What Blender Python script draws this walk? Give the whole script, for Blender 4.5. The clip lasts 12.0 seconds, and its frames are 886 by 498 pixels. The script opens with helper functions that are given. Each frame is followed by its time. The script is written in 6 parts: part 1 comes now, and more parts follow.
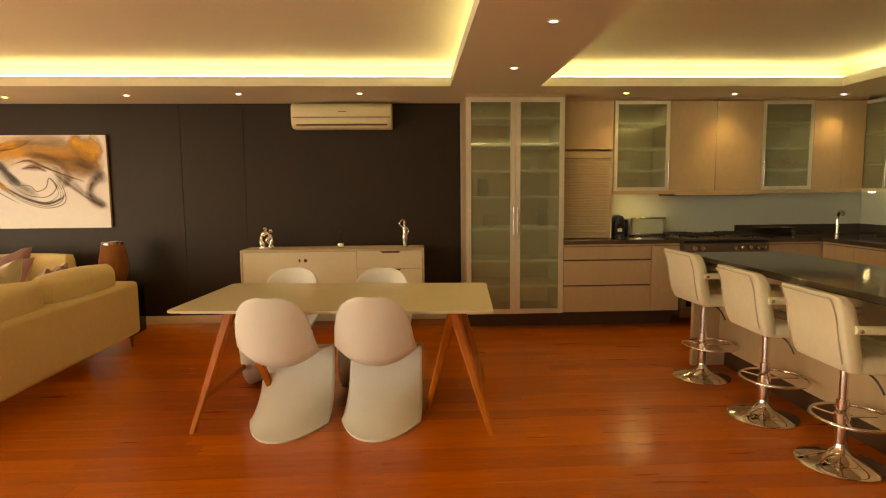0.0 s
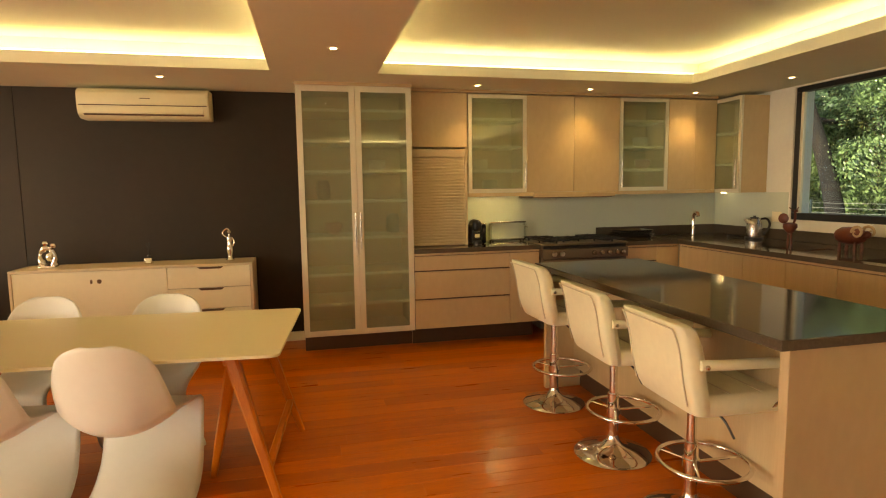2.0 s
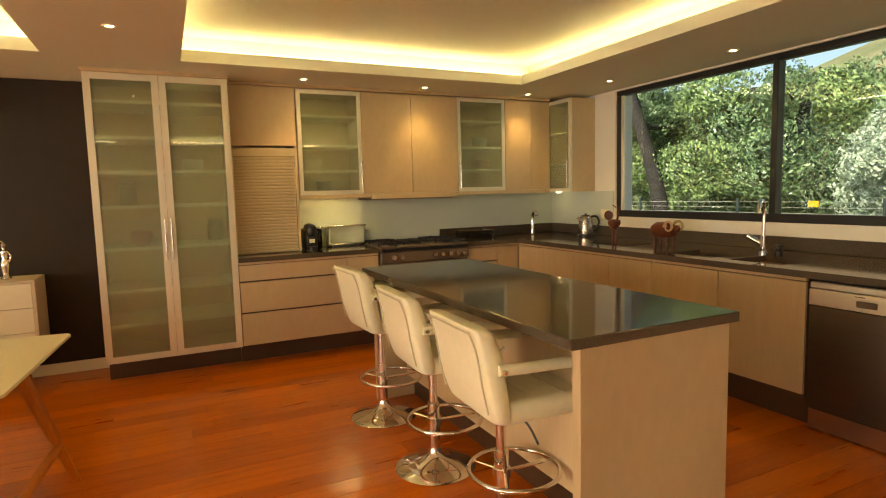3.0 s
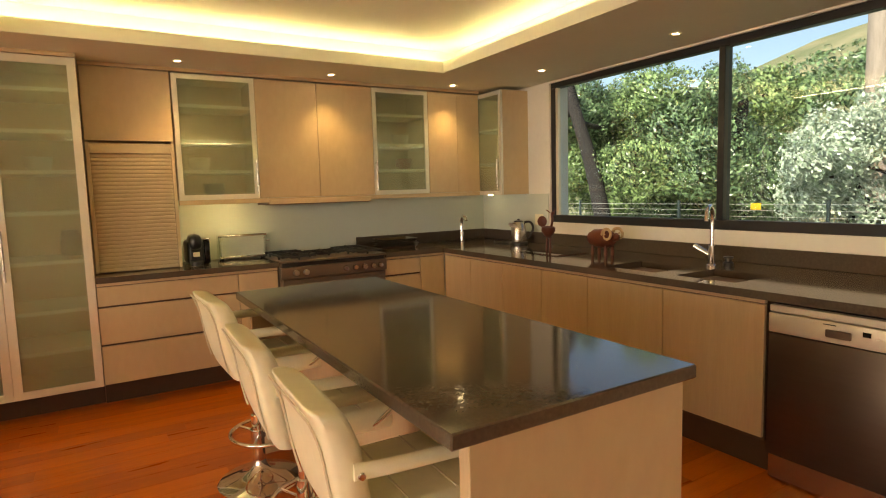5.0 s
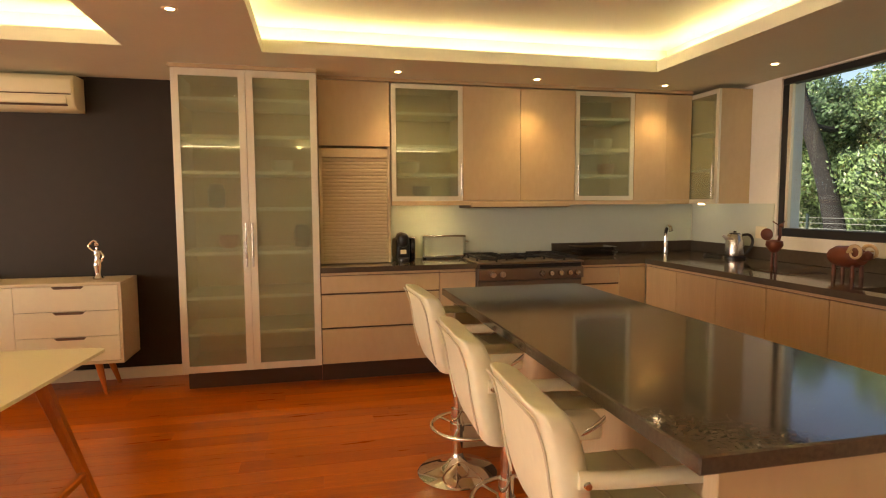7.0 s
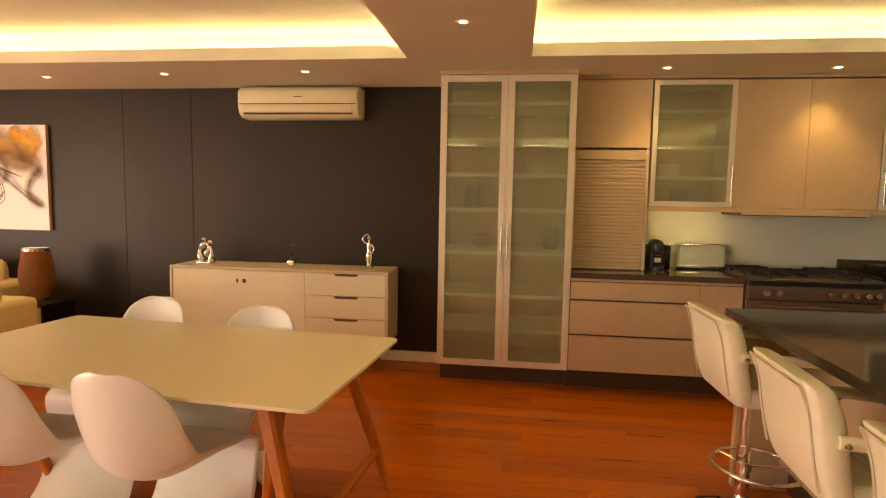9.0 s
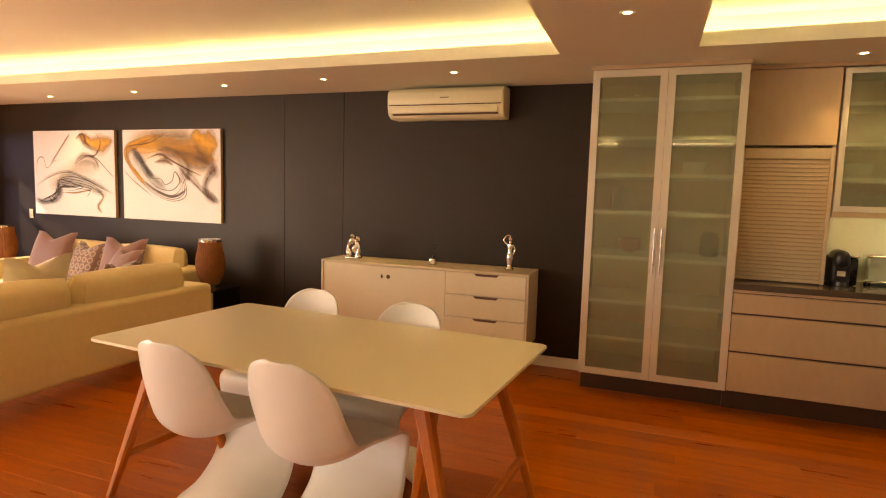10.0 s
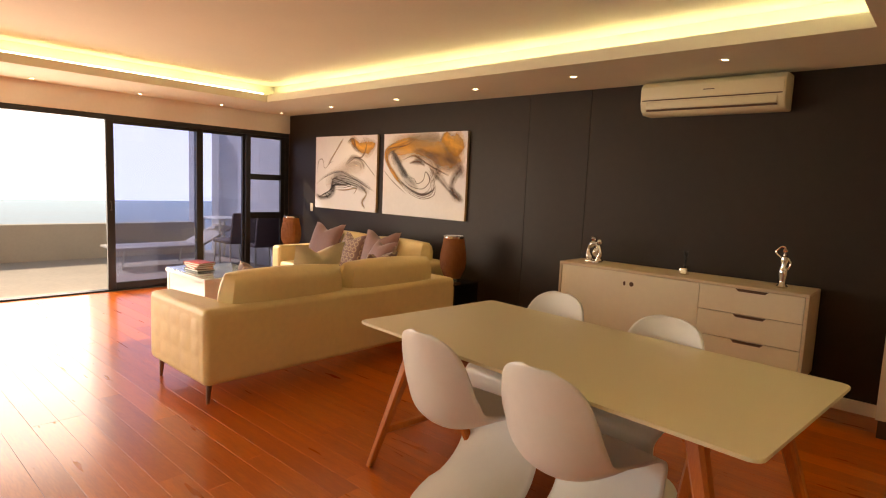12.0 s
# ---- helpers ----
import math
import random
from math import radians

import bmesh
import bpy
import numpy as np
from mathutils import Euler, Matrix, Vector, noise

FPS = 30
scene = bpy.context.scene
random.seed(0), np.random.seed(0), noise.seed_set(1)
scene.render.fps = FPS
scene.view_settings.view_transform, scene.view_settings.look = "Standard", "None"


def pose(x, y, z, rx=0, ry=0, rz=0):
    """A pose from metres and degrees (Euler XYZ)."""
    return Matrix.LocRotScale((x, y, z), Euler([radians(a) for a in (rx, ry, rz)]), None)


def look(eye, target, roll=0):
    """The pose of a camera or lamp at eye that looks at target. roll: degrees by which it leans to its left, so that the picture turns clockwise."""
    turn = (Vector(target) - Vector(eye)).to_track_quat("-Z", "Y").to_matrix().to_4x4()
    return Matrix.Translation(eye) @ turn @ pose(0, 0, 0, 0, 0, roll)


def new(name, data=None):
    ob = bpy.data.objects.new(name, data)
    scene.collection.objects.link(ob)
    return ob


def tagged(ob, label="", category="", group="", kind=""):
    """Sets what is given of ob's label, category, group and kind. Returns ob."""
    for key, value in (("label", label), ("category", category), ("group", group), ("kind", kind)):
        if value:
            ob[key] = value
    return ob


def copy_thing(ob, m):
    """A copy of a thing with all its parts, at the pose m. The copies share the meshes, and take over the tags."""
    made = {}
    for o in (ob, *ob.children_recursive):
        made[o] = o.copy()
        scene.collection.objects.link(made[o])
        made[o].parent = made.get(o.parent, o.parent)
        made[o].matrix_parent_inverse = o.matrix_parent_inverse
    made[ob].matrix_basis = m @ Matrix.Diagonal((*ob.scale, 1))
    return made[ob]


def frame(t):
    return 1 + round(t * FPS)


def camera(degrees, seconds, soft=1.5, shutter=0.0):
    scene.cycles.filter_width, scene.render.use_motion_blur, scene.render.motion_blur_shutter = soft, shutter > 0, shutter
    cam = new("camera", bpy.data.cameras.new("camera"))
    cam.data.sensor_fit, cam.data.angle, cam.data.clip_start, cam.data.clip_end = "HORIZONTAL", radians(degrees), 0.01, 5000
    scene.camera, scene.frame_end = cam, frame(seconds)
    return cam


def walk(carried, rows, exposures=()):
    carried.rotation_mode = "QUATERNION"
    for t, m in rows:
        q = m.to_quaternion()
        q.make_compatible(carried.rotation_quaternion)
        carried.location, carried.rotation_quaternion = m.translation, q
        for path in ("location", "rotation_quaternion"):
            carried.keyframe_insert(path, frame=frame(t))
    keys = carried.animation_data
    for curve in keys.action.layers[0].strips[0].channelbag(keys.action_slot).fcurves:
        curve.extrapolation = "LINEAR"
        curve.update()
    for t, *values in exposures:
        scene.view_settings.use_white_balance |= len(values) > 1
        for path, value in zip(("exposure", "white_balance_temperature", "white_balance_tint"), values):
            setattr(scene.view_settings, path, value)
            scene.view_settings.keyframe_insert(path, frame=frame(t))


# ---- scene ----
cam = camera(75.7, 12.0, soft=1.1)
EXPOSURES = [(0.0, 0.00, 10900, 9), (0.5, 0.18, 10800, 9), (2.5, 0.48, 10200, 9), (3.5, 0.60, 9500, 9), (5.5, 0.60, 9000, 15), (7.5, 0.60, 8800, 20), (9.5, 0.38, 10000, 23), (10.5, 0.33, 9500, 23), (12.0, -0.16, 8300, 16)]
PATH = [
    (0, (0.691, 0.784, 1.412), (0.789, 2.772, 1.212), -0.5),
    (0.5, (0.796, 0.988, 1.421), (0.9, 2.975, 1.218), -0.6),
    (1, (0.974, 1.171, 1.432), (1.102, 3.157, 1.236), -0.7),
    (1.5, (1.128, 1.333, 1.432), (1.355, 3.31, 1.233), -0.8),
    (2, (1.285, 1.429, 1.443), (1.737, 3.366, 1.235), -0.8),
    (2.5, (1.474, 1.494, 1.415), (2.18, 3.355, 1.21), -1.4),
    (3, (1.691, 1.566, 1.399), (2.555, 3.359, 1.201), -1.5),
    (3.5, (1.909, 1.7, 1.401), (2.91, 3.42, 1.196), -1.7),
    (3.7, (1.99, 1.765, 1.401), (3.032, 3.46, 1.199), -1.7),
    (5.3, (2.259, 2.075, 1.419), (3.262, 3.793, 1.218), -1.6),
    (5.5, (2.237, 2.091, 1.418), (3.205, 3.83, 1.223), -1.4),
    (6, (2.194, 2.112, 1.412), (3.026, 3.922, 1.23), -1.1),
    (6.5, (2.149, 2.127, 1.402), (2.815, 4.005, 1.232), -0.7),
    (7, (2.151, 2.125, 1.385), (2.591, 4.07, 1.225), -0.3),
    (7.5, (2.067, 2.15, 1.389), (2.297, 4.13, 1.228), 0.2),
    (9.5, (1.708, 2.227, 1.454), (1.263, 4.167, 1.257), 1.3),
    (10, (1.644, 2.253, 1.45), (0.966, 4.125, 1.254), 1.7),
    (10.5, (1.603, 2.299, 1.443), (0.714, 4.08, 1.243), 2.0),
    (11, (1.548, 2.291, 1.44), (0.496, 3.98, 1.235), 2.3),
    (11.5, (1.497, 2.296, 1.438), (0.291, 3.877, 1.224), 2.5),
    (12, (1.463, 2.273, 1.441), (0.13, 3.748, 1.22), 2.5),
]
walk(cam, [(t, look(eye, target, roll)) for t, eye, target, roll in PATH],
     exposures=EXPOSURES)

# ---- world and sun ----
SUN_EL, SUN_AZ = radians(36), radians(-108)     # the sun stands over the sea, beyond the terrace
world = bpy.data.worlds.new("world")
scene.world = world
world.use_nodes = True
_wn = world.node_tree.nodes
_sky = _wn.new("ShaderNodeTexSky")
_sky.sky_type, _sky.sun_disc = "NISHITA", False
_sky.sun_elevation, _sky.sun_rotation = SUN_EL, SUN_AZ
_sky.dust_density = 1.0
world.node_tree.links.new(_sky.outputs[0], _wn["Background"].inputs[0])
_wn["Background"].inputs[1].default_value = 0.15

sun_data = bpy.data.lights.new("sun", "SUN")
sun_data.energy, sun_data.angle, sun_data.color = 5.0, radians(0.5), (1.0, 0.93, 0.82)
sun = new("sun", sun_data)
_sd = Vector((math.sin(SUN_AZ) * math.cos(SUN_EL), math.cos(SUN_AZ) * math.cos(SUN_EL), math.sin(SUN_EL)))
sun.matrix_world = look(_sd * 30, (0, 0, 0))

# area lamps stand in for sky light; the south doors are unseen and added
for name, eye, to, w, h, power in (("fill_in_added_south_doors", (-3.2, -1.78, 1.1), (-3.2, 3, 0.9), 2.5, 2.0, 20.0), ("sky_in_west_doors", (-6.40, 1.7, 1.1), (0, 1.7, 0.9), 5.6, 2.0, 190.0)):
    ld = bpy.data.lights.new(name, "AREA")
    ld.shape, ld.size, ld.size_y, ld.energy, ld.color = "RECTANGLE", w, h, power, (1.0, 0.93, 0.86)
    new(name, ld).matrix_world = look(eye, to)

WARM = (1.0, 0.72, 0.36)


# ---- helpers for building ----
def thing(name, loc, label="", category="", group="", kind=""):
    ob = new(name)
    ob.location = loc
    ob.empty_display_size = 0.1
    ob["_o"] = [float(v) for v in loc]
    return tagged(ob, label, category, group, kind)


def finish(bm, name, material, smooth=False, origin=(0, 0, 0)):
    bmesh.ops.recalc_face_normals(bm, faces=bm.faces[:])
    me = bpy.data.meshes.new(name)
    bm.to_mesh(me)
    bm.free()
    me.transform(Matrix.Translation([-v for v in origin]))
    if smooth:
        me.polygons.foreach_set("use_smooth", [True] * len(me.polygons))
        me.set_sharp_from_angle(angle=radians(38))
    if material:
        me.materials.append(material)
    return me


def part(name, bm, material, parent, label="", smooth=True):
    """One mesh under a thing or under a part; bm is in world places."""
    origin = parent["_o"]
    ob = new(name, finish(bm, name, material, smooth, origin))
    ob.parent = parent
    ob["_o"] = origin
    return tagged(ob, label)


def solid(name, bm, material, label="", category="", group="", kind="", smooth=False, loc=(0, 0, 0)):
    """A top-level thing that is one mesh."""
    ob = new(name, finish(bm, name, material, smooth, loc))
    ob.location = loc
    ob["_o"] = [float(v) for v in loc]
    return tagged(ob, label, category, group, kind)


def box(x0, x1, y0, y1, z0, z1, bev=0.0, seg=1, bm=None):
    out = bm or bmesh.new()
    tmp = bmesh.new() if bev else out
    vs = [tmp.verts.new((x, y, z)) for x in (x0, x1) for y in (y0, y1) for z in (z0, z1)]
    for f in ((0, 1, 3, 2), (4, 6, 7, 5), (0, 4, 5, 1), (2, 3, 7, 6), (0, 2, 6, 4), (1, 5, 7, 3)):
        tmp.faces.new([vs[i] for i in f])
    if bev:
        bmesh.ops.bevel(tmp, geom=tmp.edges[:], offset=bev, segments=seg, affect="EDGES", profile=0.5)
        merge(out, tmp)
    return out


def ring(a0, a1, b0, b1, w, c0, c1, axis="y", bev=0.002):
    """A flat frame, w wide, as one piece: a and b span its plane, c its thickness along axis x or y; b is the height."""
    bm = bmesh.new()
    put = (lambda a, c, b: (a, c, b)) if axis == "y" else (lambda a, c, b: (c, a, b))
    outer, inner = ((a0, b0), (a1, b0), (a1, b1), (a0, b1)), ((a0 + w, b0 + w), (a1 - w, b0 + w), (a1 - w, b1 - w), (a0 + w, b1 - w))
    o, i, p, q = [[bm.verts.new(put(a, c, b)) for a, b in loop] for loop, c in ((outer, c0), (inner, c0), (outer, c1), (inner, c1))]
    for k in range(4):
        n = (k + 1) % 4
        for f in ((o[k], o[n], i[n], i[k]), (p[n], p[k], q[k], q[n]), (o[n], o[k], p[k], p[n]), (i[k], i[n], q[n], q[k])):
            bm.faces.new(f)
    bmesh.ops.bevel(bm, geom=[e for e in bm.edges if len(e.link_faces) == 2 and e.calc_face_angle(0) > 0.5], offset=bev, segments=1, affect="EDGES")
    return bm


def merge(out, tmp, m=None):
    if m is not None:
        bmesh.ops.transform(tmp, matrix=m, verts=tmp.verts[:])
    me = bpy.data.meshes.new("tmp")
    tmp.to_mesh(me)
    tmp.free()
    out.from_mesh(me)
    bpy.data.meshes.remove(me)
    return out


def tube(points, radii, n=12, bm=None, closed=False):
    """A round bar along points; radii: one number, or one for each point."""
    out = bm or bmesh.new()
    pts = [Vector(p) for p in points]
    if not hasattr(radii, "__len__"):
        radii = [radii] * len(pts)
    rings, up = [], None
    k = len(pts)
    for i, p in enumerate(pts):
        a, b = (pts[i - 1], pts[(i + 1) % k]) if closed else (pts[max(i - 1, 0)], pts[min(i + 1, k - 1)])
        d = (b - a).normalized()
        if up is None:
            up = d.orthogonal().normalized()
        up = (up - d * up.dot(d)).normalized()
        side = d.cross(up)
        rings.append([out.verts.new(p + (up * math.cos(2 * math.pi * j / n) + side * math.sin(2 * math.pi * j / n)) * radii[i]) for j in range(n)])
    for i in range(k if closed else k - 1):
        r, s = rings[i], rings[(i + 1) % k]
        for j in range(n):
            out.faces.new((r[j], r[(j + 1) % n], s[(j + 1) % n], s[j]))
    if not closed:
        out.faces.new(rings[0][::-1])
        out.faces.new(rings[-1])
    return out


def lathe(profile, centre=(0, 0, 0), n=32, bm=None):
    """A turned body: profile of (radius, height)."""
    out = bm or bmesh.new()
    c = Vector(centre)
    rings = []
    for r, z in profile:
        r = max(r, 0.0004)
        rings.append([out.verts.new(c + Vector((r * math.cos(2 * math.pi * j / n), r * math.sin(2 * math.pi * j / n), z))) for j in range(n)])
    for a, b in zip(rings, rings[1:]):
        for j in range(n):
            out.faces.new((a[j], a[(j + 1) % n], b[(j + 1) % n], b[j]))
    out.faces.new(rings[0][::-1])
    out.faces.new(rings[-1])
    return out


def slab(outline, z0, z1, bm=None):
    out = bm or bmesh.new()
    low = [out.verts.new((x, y, z0)) for x, y in outline]
    top = [out.verts.new((x, y, z1)) for x, y in outline]
    out.faces.new(low[::-1])
    out.faces.new(top)
    for i in range(len(outline)):
        j = (i + 1) % len(outline)
        out.faces.new((low[i], low[j], top[j], top[i]))
    return out


def rounded(x0, x1, y0, y1, r, n=6):
    out = []
    for cx, cy, a in ((x1 - r, y0 + r, -90), (x1 - r, y1 - r, 0), (x0 + r, y1 - r, 90), (x0 + r, y0 + r, 180)):
        out += [(cx + r * math.cos(radians(a + 90 * i / n)), cy + r * math.sin(radians(a + 90 * i / n))) for i in range(n + 1)]
    return out


def bend(points, n=6):
    """A smooth line through the points."""
    p = [Vector(q) for q in points]
    out = []
    for i in range(len(p) - 1):
        a, b, c, d = p[max(i - 1, 0)], p[i], p[i + 1], p[min(i + 2, len(p) - 1)]
        for j in range(n):
            t = j / n
            out.append(0.5 * ((2 * b) + (c - a) * t + (2 * a - 5 * b + 4 * c - d) * t * t + (3 * b - a - 3 * c + d) * t ** 3))
    return out + [p[-1]]


def cushion(w, d, h, puff=0.35, n=10, ears=0.0, chop=0.0):
    """A soft cushion about the origin, w along x, d along y, h thick at its middle."""
    bm = bmesh.new()
    grid = {}
    for s in (1, -1):
        for i in range(n + 1):
            for j in range(n + 1):
                if s == -1 and (i in (0, n) or j in (0, n)):
                    grid[s, i, j] = grid[1, i, j]
                    continue
                u, v = 2 * i / n - 1, 2 * j / n - 1
                k = (1 - abs(u) ** 2.6) * (1 - abs(v) ** 2.6)
                e = 1 - 0.07 * (1 - ears) * (u * u * v * v) - ears * 0.10 * ((1 - u * u) * abs(v) + (1 - v * v) * abs(u)) * 0.8
                sink = chop * d * max(v, 0) ** 1.5 * max(1 - abs(u) * 1.5, 0)
                grid[s, i, j] = bm.verts.new((u * w / 2 * e, v * d / 2 * e - sink, s * h / 2 * max(k, 0) ** puff))
    for s in (1, -1):
        for i in range(n):
            for j in range(n):
                f = [grid[s, i, j], grid[s, i + 1, j], grid[s, i + 1, j + 1], grid[s, i, j + 1]]
                bm.faces.new(f if s == 1 else f[::-1])
    return bm


# ---- materials ----
def mat(name, colour, rough=0.5, metal=0.0, var=0.10, scale=3.0, stretch=(1, 1, 1), bump=0.0, bump_scale=120.0,
        coat=0.0, alt=None, rvar=0.1, trans=0.0, spec=0.5, pieces=None, sheen=0.0):
    """A surface with two scales of variation. alt: a second colour, mixed in by the grain. pieces: 'object' or 'island'."""
    m = bpy.data.materials.new(name)
    m.use_nodes = True
    nt = m.node_tree
    b = nt.nodes["Principled BSDF"]
    L = nt.links.new
    tc = nt.nodes.new("ShaderNodeTexCoord")
    mp = nt.nodes.new("ShaderNodeMapping")
    mp.inputs["Scale"].default_value = stretch
    L(tc.outputs["Object"], mp.inputs[0])
    vec = mp.outputs[0]
    rnd = None
    if pieces:
        if pieces == "object":
            rnd = nt.nodes.new("ShaderNodeObjectInfo").outputs["Random"]
        else:
            rnd = nt.nodes.new("ShaderNodeNewGeometry").outputs["Random Per Island"]
        add = nt.nodes.new("ShaderNodeVectorMath")
        add.operation = "MULTIPLY_ADD"
        add.inputs[1].default_value = (37, 53, 71)
        cmb = nt.nodes.new("ShaderNodeCombineXYZ")
        for i in range(3):
            L(rnd, cmb.inputs[i])
        L(cmb.outputs[0], add.inputs[0])
        L(vec, add.inputs[2])
        vec = add.outputs[0]
    n1, n2 = nt.nodes.new("ShaderNodeTexNoise"), nt.nodes.new("ShaderNodeTexNoise")
    for n, s, d in ((n1, scale, 3.0), (n2, scale * 9, 5.0)):
        n.inputs["Scale"].default_value, n.inputs["Detail"].default_value = s, d
        L(vec, n.inputs["Vector"])
    mix = nt.nodes.new("ShaderNodeMath")
    mix.operation = "MULTIPLY_ADD"
    mix.inputs[1].default_value = 0.45
    L(n2.outputs[0], mix.inputs[0])
    half = nt.nodes.new("ShaderNodeMath")
    half.operation = "MULTIPLY"
    half.inputs[1].default_value = 0.55
    L(n1.outputs[0], half.inputs[0])
    L(half.outputs[0], mix.inputs[2])
    fac = mix.outputs[0]
    if rnd is not None:
        ad = nt.nodes.new("ShaderNodeMath")
        ad.operation = "MULTIPLY_ADD"
        ad.inputs[1].default_value = 0.34
        L(rnd, ad.inputs[0])
        sb = nt.nodes.new("ShaderNodeMath")
        sb.operation = "ADD"
        sb.inputs[1].default_value = -0.17
        L(fac, sb.inputs[0])
        L(sb.outputs[0], ad.inputs[2])
        fac = ad.outputs[0]
    ramp = nt.nodes.new("ShaderNodeValToRGB")
    e = ramp.color_ramp.elements
    e[0].position, e[1].position = 0.32, 0.68
    lo = alt or [c * (1 - var) for c in colour]
    hi = colour if alt else [min(c * (1 + var), 1) for c in colour]
    e[0].color, e[1].color = (*lo, 1), (*hi, 1)
    L(fac, ramp.inputs[0])
    L(ramp.outputs[0], b.inputs["Base Color"])
    rr = nt.nodes.new("ShaderNodeMapRange")
    rr.inputs["To Min"].default_value, rr.inputs["To Max"].default_value = max(rough - rvar / 2, 0.02), min(rough + rvar / 2, 1)
    L(n1.outputs[0], rr.inputs[0])
    L(rr.outputs[0], b.inputs["Roughness"])
    b.inputs["Metallic"].default_value = metal
    b.inputs["Coat Weight"].default_value = coat
    b.inputs["Coat Roughness"].default_value = 0.12
    b.inputs["Transmission Weight"].default_value = trans
    b.inputs["Specular IOR Level"].default_value = spec
    b.inputs["Sheen Weight"].default_value = sheen
    if bump:
        bp = nt.nodes.new("ShaderNodeBump")
        bp.inputs["Strength"].default_value, bp.inputs["Distance"].default_value = bump, 0.002
        n3 = nt.nodes.new("ShaderNodeTexNoise")
        n3.inputs["Scale"].default_value, n3.inputs["Detail"].default_value = bump_scale, 3
        L(vec, n3.inputs["Vector"])
        L(n3.outputs[0], bp.inputs["Height"])
        L(bp.outputs[0], b.inputs["Normal"])
    return m


def glow(name, colour, strength):
    m = bpy.data.materials.new(name)
    m.use_nodes = True
    b = m.node_tree.nodes["Principled BSDF"]
    b.inputs["Base Color"].default_value = (*colour, 1)
    b.inputs["Emission Color"].default_value = (*colour, 1)
    b.inputs["Emission Strength"].default_value = strength
    return m


def pane_glass(name, tint, rough=0.0, haze=0.0, haze_colour=(0.6, 0.65, 0.55)):
    """A thin pane: clear light passes straight on, with a mirror's gloss by angle; haze: the milky share of frosted glass."""
    m = bpy.data.materials.new(name)
    m.use_nodes = True
    nt = m.node_tree
    L = nt.links.new
    out = nt.nodes["Material Output"]
    nt.nodes.remove(nt.nodes["Principled BSDF"])
    if haze:
        clear = nt.nodes.new("ShaderNodeBsdfRefraction")
        clear.inputs["Roughness"].default_value, clear.inputs["IOR"].default_value = rough, 1.05
    else:
        clear = nt.nodes.new("ShaderNodeBsdfTransparent")
    clear.inputs["Color"].default_value = (*tint, 1)
    last = clear.outputs[0]
    if haze:
        tl, df = nt.nodes.new("ShaderNodeBsdfTranslucent"), nt.nodes.new("ShaderNodeBsdfDiffuse")
        tl.inputs[0].default_value = df.inputs[0].default_value = (*haze_colour, 1)
        a = nt.nodes.new("ShaderNodeMixShader")
        L(tl.outputs[0], a.inputs[1])
        L(df.outputs[0], a.inputs[2])
        c = nt.nodes.new("ShaderNodeMixShader")
        c.inputs[0].default_value = haze
        L(last, c.inputs[1])
        L(a.outputs[0], c.inputs[2])
        last = c.outputs[0]
    gl = nt.nodes.new("ShaderNodeBsdfGlossy")
    gl.inputs["Roughness"].default_value = 0.015 if haze else 0.0
    lw = nt.nodes.new("ShaderNodeLayerWeight")
    lw.inputs[0].default_value = 0.5
    p5 = nt.nodes.new("ShaderNodeMath")
    p5.operation, p5.inputs[1].default_value = "POWER", 5.0
    fr = nt.nodes.new("ShaderNodeMath")
    fr.operation, fr.inputs[1].default_value, fr.inputs[2].default_value = "MULTIPLY_ADD", 0.95, 0.045
    L(lw.outputs["Facing"], p5.inputs[0])
    L(p5.outputs[0], fr.inputs[0])
    d = nt.nodes.new("ShaderNodeMixShader")
    L(fr.outputs[0], d.inputs[0])
    L(last, d.inputs[1])
    L(gl.outputs[0], d.inputs[2])
    L(d.outputs[0], out.inputs[0])
    return m


M_ceiling = mat("ceiling_paint", (0.77, 0.76, 0.61), 0.8, var=0.02, bump=0.08, bump_scale=60)
M_white = mat("white_wall_paint", (0.80, 0.78, 0.72), 0.7, var=0.03, bump=0.1, bump_scale=80)
M_dark = mat("charcoal_wall_panel", (0.024, 0.0150, 0.0085), 0.5, spec=0.35, var=0.16, scale=1.5, bump=0.12, bump_scale=150, rvar=0.14)
M_floor = dict(colour=(0.64, 0.152, 0.014), alt=(0.44, 0.088, 0.008), rough=0.29, scale=2.2, stretch=(1.0, 9, 9), bump=0.012, bump_scale=40, coat=0.25, rvar=0.08)
M_plank = mat("hardwood_plank", pieces="object", **M_floor)
M_plank_far = mat("hardwood_planks_far", pieces="island", **M_floor)
M_joint = mat("plank_joint", (0.05, 0.014, 0.006), 0.7, var=0.2)
M_maple = mat("maple_veneer", (0.62, 0.475, 0.295), 0.34, alt=(0.55, 0.405, 0.245), scale=2.4, stretch=(1.0, 6.0, 0.5), bump=0.03, bump_scale=90, rvar=0.08)
M_tamb = mat("tambour_slat", (0.62, 0.50, 0.33), 0.42, var=0.06, scale=4, stretch=(1, 8, 8))
# brown tone for the shade between shutter slats
M_slat_gap = mat("slat_gap_shade", (0.36, 0.26, 0.14), 0.7, var=0.1)
M_plinth = mat("dark_plinth", (0.085, 0.045, 0.026), 0.4, var=0.1)
M_alu = mat("brushed_aluminium", (0.76, 0.73, 0.62), 0.44, 0.5, var=0.04, scale=6, stretch=(1, 1, 0.1), rvar=0.08)
M_frost = pane_glass("frosted_glass", (0.94, 0.97, 0.90), 0.12, 0.29, (0.76, 0.82, 0.57))
M_inside = mat("cabinet_lining", (0.80, 0.79, 0.70), 0.6, var=0.03)
